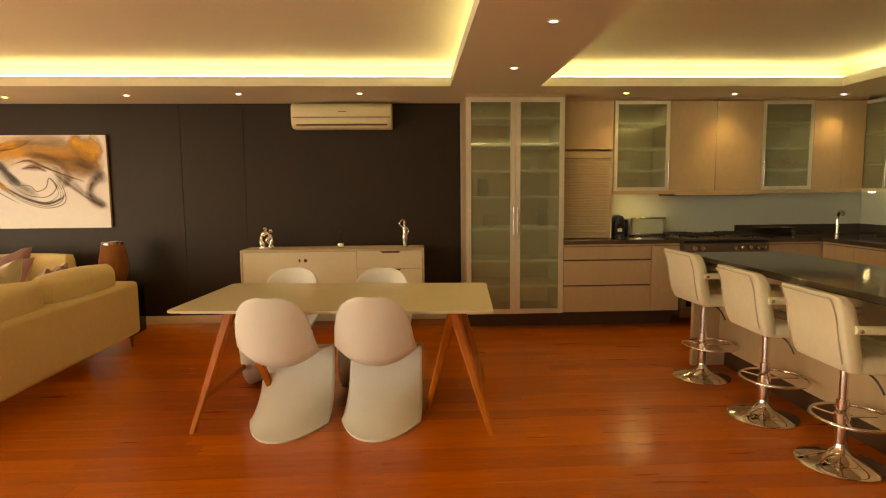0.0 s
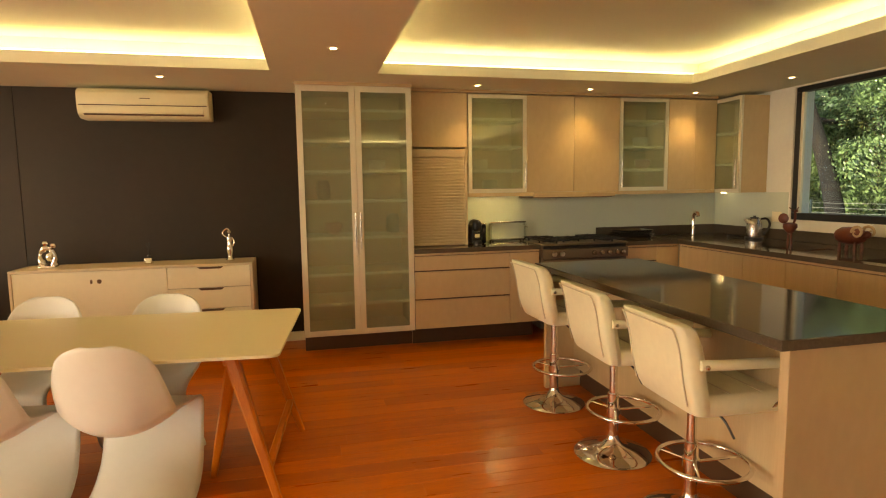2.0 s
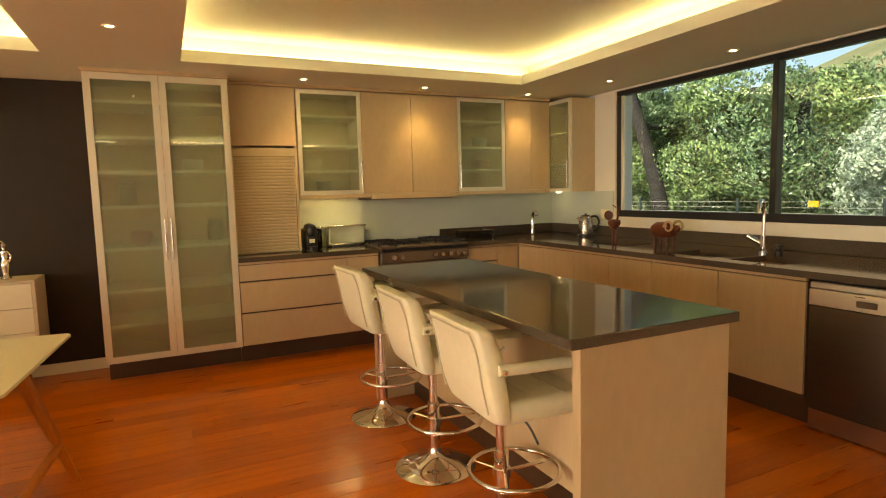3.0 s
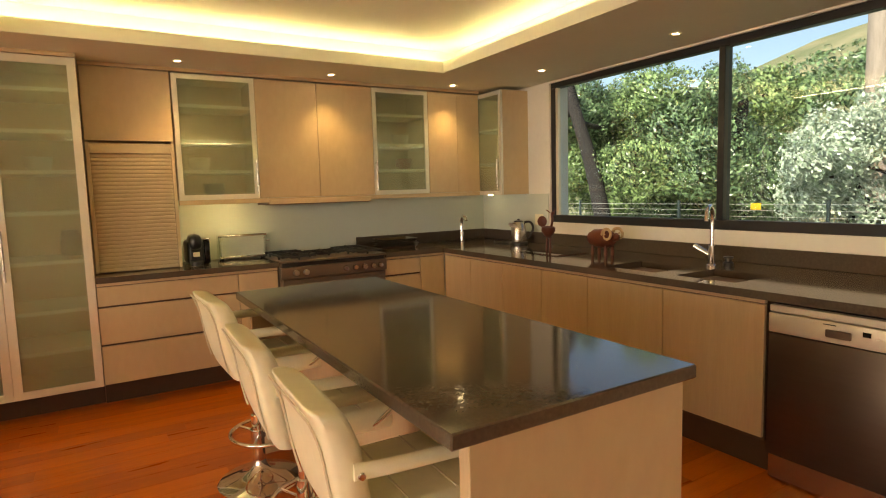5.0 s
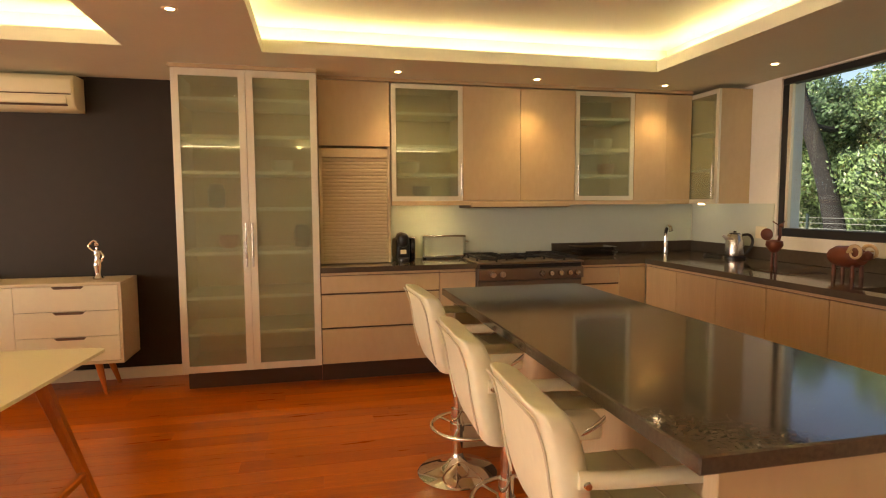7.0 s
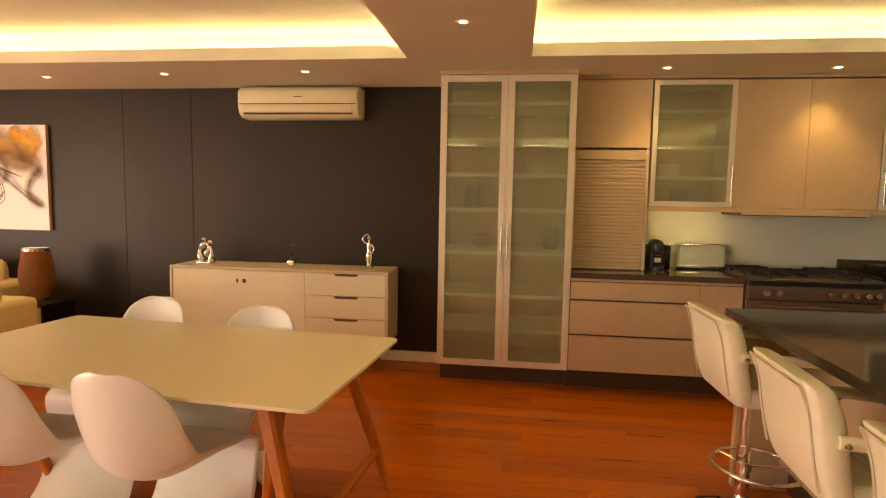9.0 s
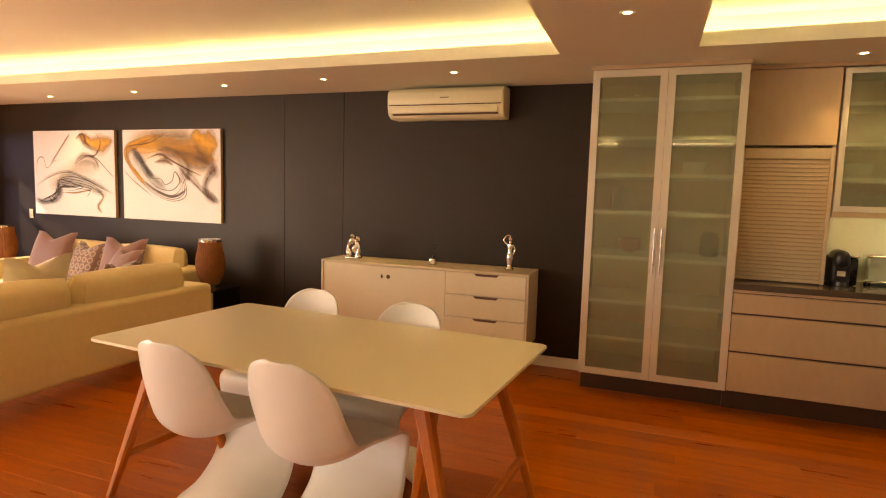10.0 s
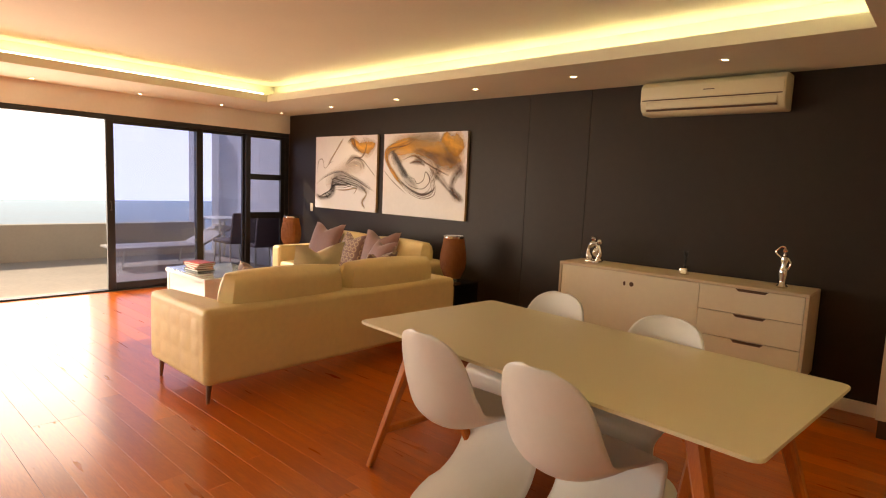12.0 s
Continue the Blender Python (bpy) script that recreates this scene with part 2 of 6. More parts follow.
M_granite = mat("dark_granite", (0.088, 0.068, 0.050), 0.085, var=0.22, scale=90, rvar=0.03, spec=0.52)
M_splash = mat("glass_splashback", (0.62, 0.68, 0.60), 0.12, var=0.02, spec=0.55)
M_steel = mat("stainless_steel", (0.56, 0.52, 0.48), 0.27, 1.0, var=0.05, scale=5, stretch=(1, 0.08, 1), rvar=0.1)
M_dw = mat("dark_dishwasher_steel", (0.125, 0.095, 0.076), 0.44, 0.9, var=0.06, scale=5, stretch=(0.08, 0.08, 1), rvar=0.1)
M_steel_dark = mat("dark_brushed_steel", (0.23, 0.18, 0.14), 0.44, 0.9, var=0.06, scale=5, stretch=(0.08, 0.08, 1), rvar=0.1)
M_chrome = mat("chrome", (0.82, 0.80, 0.78), 0.06, 1.0, var=0.02, rvar=0.04)
M_black = mat("black_plastic", (0.012, 0.012, 0.013), 0.3, var=0.15)
M_iron = mat("cast_iron", (0.02, 0.019, 0.018), 0.55, var=0.2, bump=0.2)
M_blackglass = mat("black_oven_glass", (0.008, 0.008, 0.009), 0.06, var=0.1)
M_plastic = mat("white_moulded_plastic", (0.83, 0.845, 0.80), 0.30, var=0.02, rvar=0.08, bump=0.02, bump_scale=300)
M_tabletop = mat("off_white_lacquer", (0.80, 0.74, 0.53), 0.30, var=0.0, rvar=0.0)
M_teak = mat("orange_stained_wood", (0.58, 0.175, 0.022), 0.36, alt=(0.43, 0.11, 0.014), scale=5, stretch=(5, 5, 0.6), rvar=0.1)
M_leather = mat("cream_leatherette", (0.86, 0.83, 0.62), 0.36, var=0.05, bump=0.18, bump_scale=260, rvar=0.12)
M_sofa = mat("cream_sofa_leather", (0.85, 0.70, 0.38), 0.44, var=0.06, scale=2.5, bump=0.2, bump_scale=190, rvar=0.12)
M_seam = mat("piping", (0.66, 0.60, 0.45), 0.5, var=0.05)
M_cream = mat("cream_lacquer", (0.82, 0.77, 0.59), 0.36, var=0.03)
M_oak = mat("pale_oak_edge", (0.58, 0.42, 0.25), 0.42, alt=(0.48, 0.33, 0.18), scale=4, stretch=(1, 6, 6))
# dark tone that puts the shade of gaps and cut-outs into colour
M_gap = mat("gap_shade_tone", (0.12, 0.068, 0.038), 0.7, var=0.1)
M_frame = mat("dark_window_frame", (0.018, 0.019, 0.022), 0.38, var=0.15)
M_glass = pane_glass("window_glass", (0.84, 0.93, 1.0))
M_tint = pane_glass("tinted_door_glass", (0.62, 0.66, 0.84))
# casing colour holds the yellow of the cove light above it
M_acwhite = mat("cove_tinted_plastic", (0.82, 0.77, 0.54), 0.38, var=0.03)
M_silver = mat("polished_silver", (0.80, 0.77, 0.72), 0.14, 1.0, var=0.04, rvar=0.08)
M_mauve = mat("mauve_satin", (0.23, 0.115, 0.10), 0.5, var=0.12, bump=0.1, sheen=0.4)
M_pillow = mat("cream_cushion_cloth", (0.70, 0.62, 0.46), 0.8, var=0.06, bump=0.25, sheen=0.2)
M_wicker = mat("woven_rattan", (0.42, 0.155, 0.04), 0.45, alt=(0.24, 0.075, 0.02), scale=14, bump=0.4)
M_mirror = mat("mirror", (0.86, 0.86, 0.86), 0.02, 1.0, var=0.01, rvar=0.01)
M_clear = pane_glass("clear_glass_top", (0.93, 0.96, 0.94))
M_tile = mat("terrace_tile", (0.50, 0.44, 0.36), 0.6, var=0.1, scale=2)
M_parapet = mat("parapet_paint", (0.62, 0.56, 0.46), 0.8, var=0.05)
M_rendered = mat("terrace_wall_paint", (0.82, 0.83, 0.86), 0.8, var=0.03)
M_taupe = mat("outdoor_mesh_fabric", (0.16, 0.12, 0.12), 0.7, var=0.1)
M_lounger = mat("pale_mesh_fabric", (0.50, 0.47, 0.46), 0.7, var=0.08)
M_tube = glow("lit_tube", (1.0, 0.93, 0.66), 12.3)
M_strip = glow("lit_strip", (1.0, 0.88, 0.50), 30.0)
M_bulb = glow("lit_bulb", (1.0, 0.85, 0.55), 30.0)

# ---- large structure ----
ZC, ZU = 2.36, 2.59          # bulkhead and upper ceiling
XW, XE, YN, YK, YS = -6.0, 5.77, 7.05, 7.045, -1.60

# ceiling: bulkheads round two coves, and the raised fields over them
COVES = ((-4.95, 1.03, -0.60, 6.05), (1.85, 4.695, -0.60, 6.045))
LIP, RECESS = 0.085, 0.24
bm = bmesh.new()
xs = [XW - 0.2, COVES[0][0], COVES[0][1], COVES[1][0], COVES[1][1], XE + 0.25]
for i in (0, 2, 4):
    box(xs[i], xs[i + 1], YS - 0.2, YN + 0.2, ZC, ZC + LIP, bm=bm)
for i in (1, 3):
    c = COVES[i // 2]
    box(c[0], c[1], YS - 0.2, c[2], ZC, ZC + LIP, bm=bm)
    box(c[0], c[1], c[3], YN + 0.2, ZC, ZC + LIP, bm=bm)
box(XW - 0.2, XE + 0.25, YS - 0.2, YN + 0.2, ZU, ZU + 0.12, bm=bm)
for c in COVES:
    x0, x1, y0, y1 = c[0] - RECESS, c[1] + RECESS, c[2] - RECESS, c[3] + RECESS
    for b in ((x0 - 0.05, x0, y0, y1), (x1, x1 + 0.05, y0, y1), (x0, x1, y0 - 0.05, y0), (x0, x1, y1, y1 + 0.05)):
        box(*b, ZC + LIP, ZU, bm=bm)
solid("ceiling", bm, M_ceiling, "white plaster ceiling with two lit recessed coves", "ceiling", kind="structure")

# walls
bm = box(XW - 0.2, 1.20, YN + 0.02, YN + 0.25, -0.1, ZU)
wall_n = solid("wall_north", bm, M_gap, "dark charcoal panelled feature wall", "wall", kind="structure")
for a, b in ((XW, -1.782), (-1.779, -1.121), (-1.118, 1.199)):
    part("wall_panel", box(a, b, YN, YN + 0.018, 0.0, ZC + 0.002, 0.0015), M_dark, wall_n)
solid("wall_kitchen", box(1.20, XE + 0.2, YK, YN + 0.25, -0.1, ZU), M_white, "cream painted kitchen wall behind the cabinets", "wall", kind="structure")
WY0, WY1, WZ0, WZ1 = 2.72, 6.0, 1.11, 2.345
bm = box(XE, XE + 0.22, WY1, YK, -0.1, ZU)
box(XE, XE + 0.22, YS - 0.2, WY0, -0.1, ZU, bm=bm)
box(XE, XE + 0.22, WY0, WY1, -0.1, WZ0, bm=bm)
box(XE, XE + 0.22, WY0, WY1, WZ1, ZU, bm=bm)
solid("wall_east", bm, M_white, "cream painted wall with a wide kitchen window", "wall", kind="structure")
# the opening's unseen south part is extended to admit more light
DY0, DZ1 = -1.2, 2.10
bm = box(XW - 0.2, XW, YS - 0.2, DY0, -0.1, ZU)
box(XW - 0.2, XW, DY0, YN + 0.02, DZ1, ZU, bm=bm)
solid("wall_west", bm, M_white, "cream painted wall over wide sliding doors", "wall", kind="structure")
# unseen south opening, added to let light in behind the camera
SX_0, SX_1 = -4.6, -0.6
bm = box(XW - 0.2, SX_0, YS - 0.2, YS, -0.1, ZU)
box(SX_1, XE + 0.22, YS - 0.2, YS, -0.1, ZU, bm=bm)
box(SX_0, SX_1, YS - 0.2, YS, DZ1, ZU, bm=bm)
solid("wall_south", bm, M_white, "unseen cream closing wall with added glazed doors", "wall", kind="structure")
solid("baseboard", box(XW, 1.20, YN - 0.016, YN - 0.0005, 0.0, 0.09, 0.003), M_cream, "cream painted skirting board", "baseboard", kind="structure")


# kitchen window
win = thing("window_1", (XE, (WY0 + WY1) / 2, WZ0), "wide dark-framed kitchen window over the sink", "window", kind="structure")
bm = bmesh.new()
fx0, fx1 = XE + 0.015, XE + 0.085
for y0, y1, z0, z1 in ((WY0, WY1, WZ0, WZ0 + 0.065), (WY0, WY1, WZ1 - 0.05, WZ1), (WY1 - 0.055, WY1, WZ0 + 0.065, WZ1 - 0.05), (WY0, WY0 + 0.055, WZ0 + 0.065, WZ1 - 0.05)):
    box(fx0, fx1, y0, y1, z0, z1, 0.004, bm=bm)
part("window_frame", bm, M_frame, win)
part("mullion", box(fx0 - 0.01, fx1, 4.325, 4.372, WZ0 + 0.06, WZ1 - 0.045, 0.004), M_frame, win)
bm = box(fx0 + 0.005, fx1 - 0.03, WY1 - 0.088, WY1 - 0.055, WZ0 + 0.065, WZ1 - 0.05, 0.003)
part("sash_stile", bm, M_alu, win)
for y0, y1 in ((4.372, WY1 - 0.088), (WY0 + 0.055, 4.325)):
    p = part("pane", box(XE + 0.045, XE + 0.051, y0, y1, WZ0 + 0.065, WZ1 - 0.05), M_glass, win, smooth=False)
    p.visible_shadow = False

# sliding doors to the terrace
door = thing("door_1", (XW, 5.0, 0), "dark aluminium sliding terrace doors, partly open", "sliding door", kind="structure")
dx0, dx1 = XW - 0.13, XW - 0.02
bm = box(dx0, dx1, DY0, YN, DZ1 - 0.06, DZ1, 0.004)
box(dx0, dx1, DY0, YN, 0.0, 0.018, 0.003, bm=bm)
box(dx0, dx1, YN - 0.06, YN, 0.018, DZ1 - 0.06, 0.004, bm=bm)
part("door_frame", bm, M_frame, door)


def leaf(y0, y1, x, panes=((0.10, 2.0),), stile=0.085, tint=M_tint):
    d = part("door_leaf", bmesh_frame(x, y0, y1, panes, stile), M_frame, door)
    for a, b in panes:
        g = part("pane", box(x + 0.018, x + 0.024, y0 + stile, y1 - stile, a, b), tint, d, smooth=False)
        g.visible_shadow = False
    return d


def bmesh_frame(x, y0, y1, panes, stile):
    bm = box(x, x + 0.042, y0, y0 + stile, 0.02, DZ1 - 0.06, 0.003)
    box(x, x + 0.042, y1 - stile, y1, 0.02, DZ1 - 0.06, 0.003, bm=bm)
    edges = [0.02] + [v for p in panes for v in p] + [DZ1 - 0.06]
    for a, b in zip(edges[::2], edges[1::2]):
        box(x, x + 0.042, y0 + stile, y1 - stile, a, b, 0.003, bm=bm)
    return bm


d1 = leaf(4.60, 5.76, XW - 0.07)
part("door_handle", tube(bend([(XW - 0.03, 4.64, 0.98), (XW + 0.005, 4.64, 0.99), (XW + 0.005, 4.64, 1.07), (XW - 0.03, 4.64, 1.08)]), 0.007), M_black, d1)
leaf(5.68, 6.43, XW - 0.118)
leaf(6.37, 6.99, XW - 0.066, ((0.10, 0.855), (0.945, 1.41), (1.49, 2.0)), 0.07)

# unseen glazed doors, added so that sky light enters from behind
south = thing("door_2", (-2.6, YS, 0), "unseen added glazed doors in a dark aluminium frame", "glazed door", kind="structure")
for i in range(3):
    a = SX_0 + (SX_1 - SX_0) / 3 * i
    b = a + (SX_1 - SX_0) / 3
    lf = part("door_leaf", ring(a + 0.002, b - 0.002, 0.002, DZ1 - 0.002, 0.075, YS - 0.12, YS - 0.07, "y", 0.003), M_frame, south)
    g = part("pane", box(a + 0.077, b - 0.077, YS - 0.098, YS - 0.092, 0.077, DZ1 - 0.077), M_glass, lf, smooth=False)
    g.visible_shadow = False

# terrace and the sea
TX = -9.20
solid("terrace_floor", box(TX - 0.2, XW - 0.2, -4.0, 8.3, -0.12, -0.02), M_tile, "pale tiled terrace floor", "terrace", kind="structure")
# slab added outside the unseen south doors
solid("added_south_terrace", box(XW - 0.2, XE + 0.22, -4.0, YS - 0.2, -0.12, -0.02), M_tile, "pale tiled terrace floor", "terrace", kind="structure")
solid("parapet", box(TX - 0.2, TX, -4.0, 7.13, -0.12, 0.56, 0.01), M_parapet, "low beige painted terrace parapet", "parapet", kind="structure")
solid("terrace_side_wall", box(TX + 0.2, XW - 0.2, 7.30, 7.6, -0.12, 2.6, 0.01), M_rendered, "white rendered side wall of the terrace", "wall", kind="structure")
solid("terrace_column", box(TX - 0.02, TX + 0.20, 6.97, 7.14, 0.56, 2.6, 0.01), M_rendered, "tall square terrace column", "column", kind="structure")
# roof edge added above the doors, out of view
solid("unseen_roof_edge", box(XW - 1.1, XW - 0.2, -4.0, 8.3, 2.6, 2.75), M_rendered, "unseen flat roof edge added over the terrace", "roof", kind="structure")
M_sea = mat("hazy_sea", (0.22, 0.40, 0.46), 0.35, var=0.10, scale=0.02)
bm = bmesh.new()
bm.faces.new([bm.verts.new(p) for p in ((-3000, -3000, -40), (-24, -3000, -40), (-24, 3000, -40), (-3000, 3000, -40))])
solid("sea", bm, M_sea, "pale hazy sea below the terrace", "sea", kind="structure")


# emissive plane added for the burnt-out white sky and its light
M_sky_glow = glow("glowing_sky_backdrop", (0.93, 0.96, 1.0), 2.2)
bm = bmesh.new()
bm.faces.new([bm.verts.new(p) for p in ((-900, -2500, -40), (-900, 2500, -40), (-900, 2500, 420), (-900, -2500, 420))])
solid("backdrop", bm, M_sky_glow, "glowing white backdrop for the bright sky over the sea", "sky", kind="structure")


# ---- light fittings ----
def tube_light(length):
    t = thing("cove_light", (0, 0, 0), "lit warm fluorescent tube hidden in the ceiling cove", "cove light", "cove lights")
    part("lit_tube", tube([(-length / 2 + 0.02, 0, 0.026), (length / 2 - 0.02, 0, 0.026)], 0.011, 10), M_tube, t)
    part("batten", box(-length / 2, length / 2, -0.018, 0.018, 0, 0.014, 0.003), M_cream, t)
    return t


TUBE = tube_light(1.44)
first = True
zt = ZC + LIP
for x0, x1, y0, y1 in COVES:
    for horiz, at in ((True, y1 + 0.15), (True, y0 - 0.15), (False, x0 - 0.15), (False, x1 + 0.15)):
        a, b = (x0 - 0.12, x1 + 0.12) if horiz else (y0, y1)
        k = round((b - a) / 1.5)
        gap = (b - a) / k
        for i in range(k):
            c = a + gap * (i + 0.5)
            m = (pose(c, at, zt) if horiz else pose(at, c, zt, 0, 0, 90)) @ Matrix.Diagonal((gap / 1.45, 1, 1, 1))
            if first:
                TUBE.matrix_basis, first = m, False
            else:
                copy_thing(TUBE, m)


def downlight():
    d = thing("downlight", (0, 0, 0), "small lit recessed ceiling downlight with a white ring", "downlight", "ceiling downlights")
    part("trim_ring", lathe([(0.023, 0.0), (0.023, -0.004), (0.036, -0.005), (0.038, -0.001), (0.038, 0.0)], n=24), M_cream, d)
    part("lamp", lathe([(0.0, -0.001), (0.021, -0.0025), (0.0, -0.0035)], n=20), M_bulb, d)
    return d


LIGHTS = [(-5.78, 6.78), (-4.52, 6.69), (-3.26, 6.63), (-2.06, 6.53), (-0.975, 6.45), (0.18, 6.42),
          (1.475, 5.28), (1.487, 4.06), (1.48, 2.9), (2.785, 6.41), (3.90, 6.45), (5.05, 6.47), (5.37, 5.64), (5.43, 4.44), (5.40, 3.2),
          (-5.80, 5.90), (-5.85, 4.92), (-5.80, 3.85), (-5.80, 2.80)]
DL = downlight()
for i, (x, y) in enumerate(LIGHTS):
    if i:
        copy_thing(DL, pose(x, y, ZC))
    else:
        DL.matrix_basis = pose(x, y, ZC)
for x, y in LIGHTS[1:15]:
    sd = bpy.data.lights.new("downlight_beam", "SPOT")
    sd.energy, sd.color, sd.spot_size, sd.spot_blend, sd.shadow_soft_size = 12.0, WARM, radians(100), 0.9, 0.018
    new("downlight_beam", sd).matrix_world = look((x, y, ZC - 0.02), (x, y, 0))


# ---- kitchen cabinets ----
def glazed_door(parent, x0, x1, z0, z1, y, handle_x=None, hz=(0.9, 1.2), fw=0.045):
    """An aluminium-framed frosted door facing -y, its front at y."""
    bm = ring(x0, x1, z0, z1, fw, y, y + 0.022)
    d = part("door", bm, M_alu, parent, "aluminium-framed frosted glass door")
    part("pane", box(x0 + fw, x1 - fw, y + 0.008, y + 0.013, z0 + fw, z1 - fw), M_frost, d, smooth=False)
    if handle_x is not None:
        bar_handle(d, handle_x, y, *hz)
    return d


def bar_handle(parent, x, y, z0, z1):
    bm = tube([(x, y - 0.032, z0), (x, y - 0.032, z1)], 0.007, 10)
    for z in (z0 + 0.02, z1 - 0.02):
        tube([(x, y - 0.032, z), (x, y, z)], 0.005, 8, bm=bm)
    part("handle", bm, M_steel, parent, "steel bar handle")


def carcass(parent, x0, x1, y0, y1, z0, z1, shelves=(), material=None):
    t = 0.018
    bm = bmesh.new()
    for b in ((x0, x0 + t, y0, y1, z0, z1), (x1 - t, x1, y0, y1, z0, z1), (x0 + t, x1 - t, y0, y1, z0, z0 + t), (x0 + t, x1 - t, y0, y1, z1 - t, z1), (x0 + t, x1 - t, y1 - 0.01, y1, z0 + t, z1 - t)):
        box(*b, bm=bm)
    part("body", bm, material or M_maple, parent, smooth=False)
    for z in shelves:
        part("shelf", box(x0 + t, x1 - t, y0 + 0.001, y1 - 0.01, z - 0.012, z + 0.012), M_inside, parent, "white shelf", smooth=False)


def crockery(x, y, z, kind, colour):
    if kind == "bowls":
        bm = bmesh.new()
        for i in range(3):
            lathe([(0.035, 0.022 * i), (0.07, 0.03 + 0.022 * i), (0.085, 0.06 + 0.022 * i), (0.08, 0.06 + 0.022 * i), (0.065, 0.034 + 0.022 * i), (0.0, 0.01 + 0.022 * i)], (x, y, z), 20, bm)
        solid("bowl_stack", bm, colour, "stack of bowls behind frosted glass", "bowls", "crockery in the cabinets", smooth=True, loc=(x, y, z))
    else:
        bm = lathe([(0.05, 0), (0.062, 0.02), (0.065, 0.14), (0.05, 0.16), (0.05, 0.18), (0.0, 0.185)], (x, y, z), 20)
        solid("storage_jar", bm, colour, "storage jar behind frosted glass", "jar", "crockery in the cabinets", smooth=True, loc=(x, y, z))


# tall glazed cabinet
TX0, TX1, TY = 1.205, 2.19, 6.45
tall = thing("tall_cabinet", ((TX0 + TX1) / 2, TY + 0.35, 0), "tall maple cabinet with two frosted glass aluminium-framed doors", "cabinet")
SHELVES = (2.13, 1.868, 1.612, 1.348, 1.03, 0.708, 0.443)
carcass(tall, TX0, TX1, TY + 0.024, YN - 0.003, 0.165, 2.345, SHELVES)
mid = (TX0 + TX1) / 2
glazed_door(tall, TX0 + 0.002, mid - 0.0015, 0.17, 2.33, TY, mid - 0.022, (0.935, 1.25), 0.048)
glazed_door(tall, mid + 0.0015, TX1 - 0.002, 0.17, 2.33, TY, mid + 0.022, (0.935, 1.25), 0.048)
part("cornice", box(TX0 - 0.012, TX1 + 0.004, TY - 0.012, TY + 0.02, 2.333, ZC - 0.001, 0.002), M_maple, tall)
part("plinth", box(TX0 + 0.005, TX1, TY + 0.19, TY + 0.21, 0.0, 0.165), M_plinth, tall, "dark brown plinth", smooth=False)
M_redware = mat("red_glaze", (0.45, 0.06, 0.05), 0.4)
M_blueware = mat("slate_glaze", (0.08, 0.09, 0.10), 0.4)
for x, z, k, c in ((1.42, 1.359, "jar", M_blueware), (1.50, 1.041, "bowls", M_redware), (2.06, 1.041, "jar", M_blueware), (1.92, 1.623, "bowls", M_inside)):
    crockery(x, TY + 0.40, z, k, c)

# appliance garage with its roller shutter, and the panel over it
UY = 6.65
gar = thing("appliance_cabinet", (2.485, UY + 0.2, 0.912), "maple wall cabinet over a closed slatted roller shutter", "cabinet")
carcass(gar, 2.195, 2.752, UY + 0.031, YK - 0.002, 0.913, 2.333)
part("door", box(2.198, 2.750, UY, UY + 0.02, 1.832, 2.33, 0.002), M_maple, gar)
bm = box(2.198, 2.222, UY, UY + 0.03, 0.915, 1.815, 0.002)
box(2.726, 2.750, UY, UY + 0.03, 0.915, 1.815, 0.002, bm=bm)
box(2.222, 2.726, UY, UY + 0.03, 1.745, 1.815, 0.002, bm=bm)
shutter = part("roller_shutter", bm, M_tamb, gar, "closed slatted roller shutter")
# sheet added behind the slats, its colour giving their gaps shade
part("slat_gap_shade", box(2.2225, 2.7255, UY + 0.0225, UY + 0.0265, 0.916, 1.744), M_slat_gap, shutter, smooth=False)
bm = box(2.223, 2.725, UY + 0.010, UY + 0.0222, 0, 0.0250, 0.0045, 2)
slat_me = finish(bm, "slat", M_tamb, True, (0, 0, 0))
slat_me.transform(Matrix.Translation((-2.485, -UY - 0.2, -0.912)))
for i in range(30):
    s = new("slat", slat_me)
    s.parent = shutter
    s.location = (0, 0, 0.9165 + i * 0.0275)


def wall_unit(x0, x1, kind, handle=None, z0=1.405, z1=2.325, hz=(1.44, 1.70)):
    u = thing("wall_cabinet", ((x0 + x1) / 2, UY + 0.2, z0), "maple wall cabinet with a frosted glass door" if kind == "glass" else "plain maple wall cabinet", "cabinet", "wall cabinets")
    carcass(u, x0, x1, UY + 0.024, YK - 0.002, z0, z1, (1.615, 1.84, 2.10) if kind == "glass" else ())
    if kind == "glass":
        glazed_door(u, x0 + 0.002, x1 - 0.002, z0, z1, UY, handle, hz, 0.036)
    else:
        part("door", box(x0 + 0.0015, x1 - 0.0015, UY, UY + 0.022, z0, z1, 0.002), M_maple, u)
    return u


wall_unit(2.76, 3.345, "glass", 3.327)
wall_unit(3.345, 3.838, "plain")
wall_unit(3.838, 4.332, "plain")
wall_unit(4.332, 4.885, "glass", 4.35)
wall_unit(4.885, 5.20, "plain")
for x, z, k, c in ((2.95, 1.626, "bowls", M_inside), (3.05, 1.424, "bowls", M_blueware), (4.72, 1.851, "bowls", M_inside), (4.75, 1.626, "bowls", M_redware)):
    crockery(x, UY + 0.25, z, k, c)
solid("filler_panel", box(5.201, 5.449, UY + 0.004, UY + 0.022, 1.405, 2.325, 0.001), M_maple, "plain maple corner filler panel", "trim", kind="structure")
solid("cornice_trim", box(2.195, 5.449, UY - 0.012, UY + 0.02, 2.334, ZC - 0.001, 0.002), M_maple, "maple cornice over the wall cabinets", "trim", kind="structure")
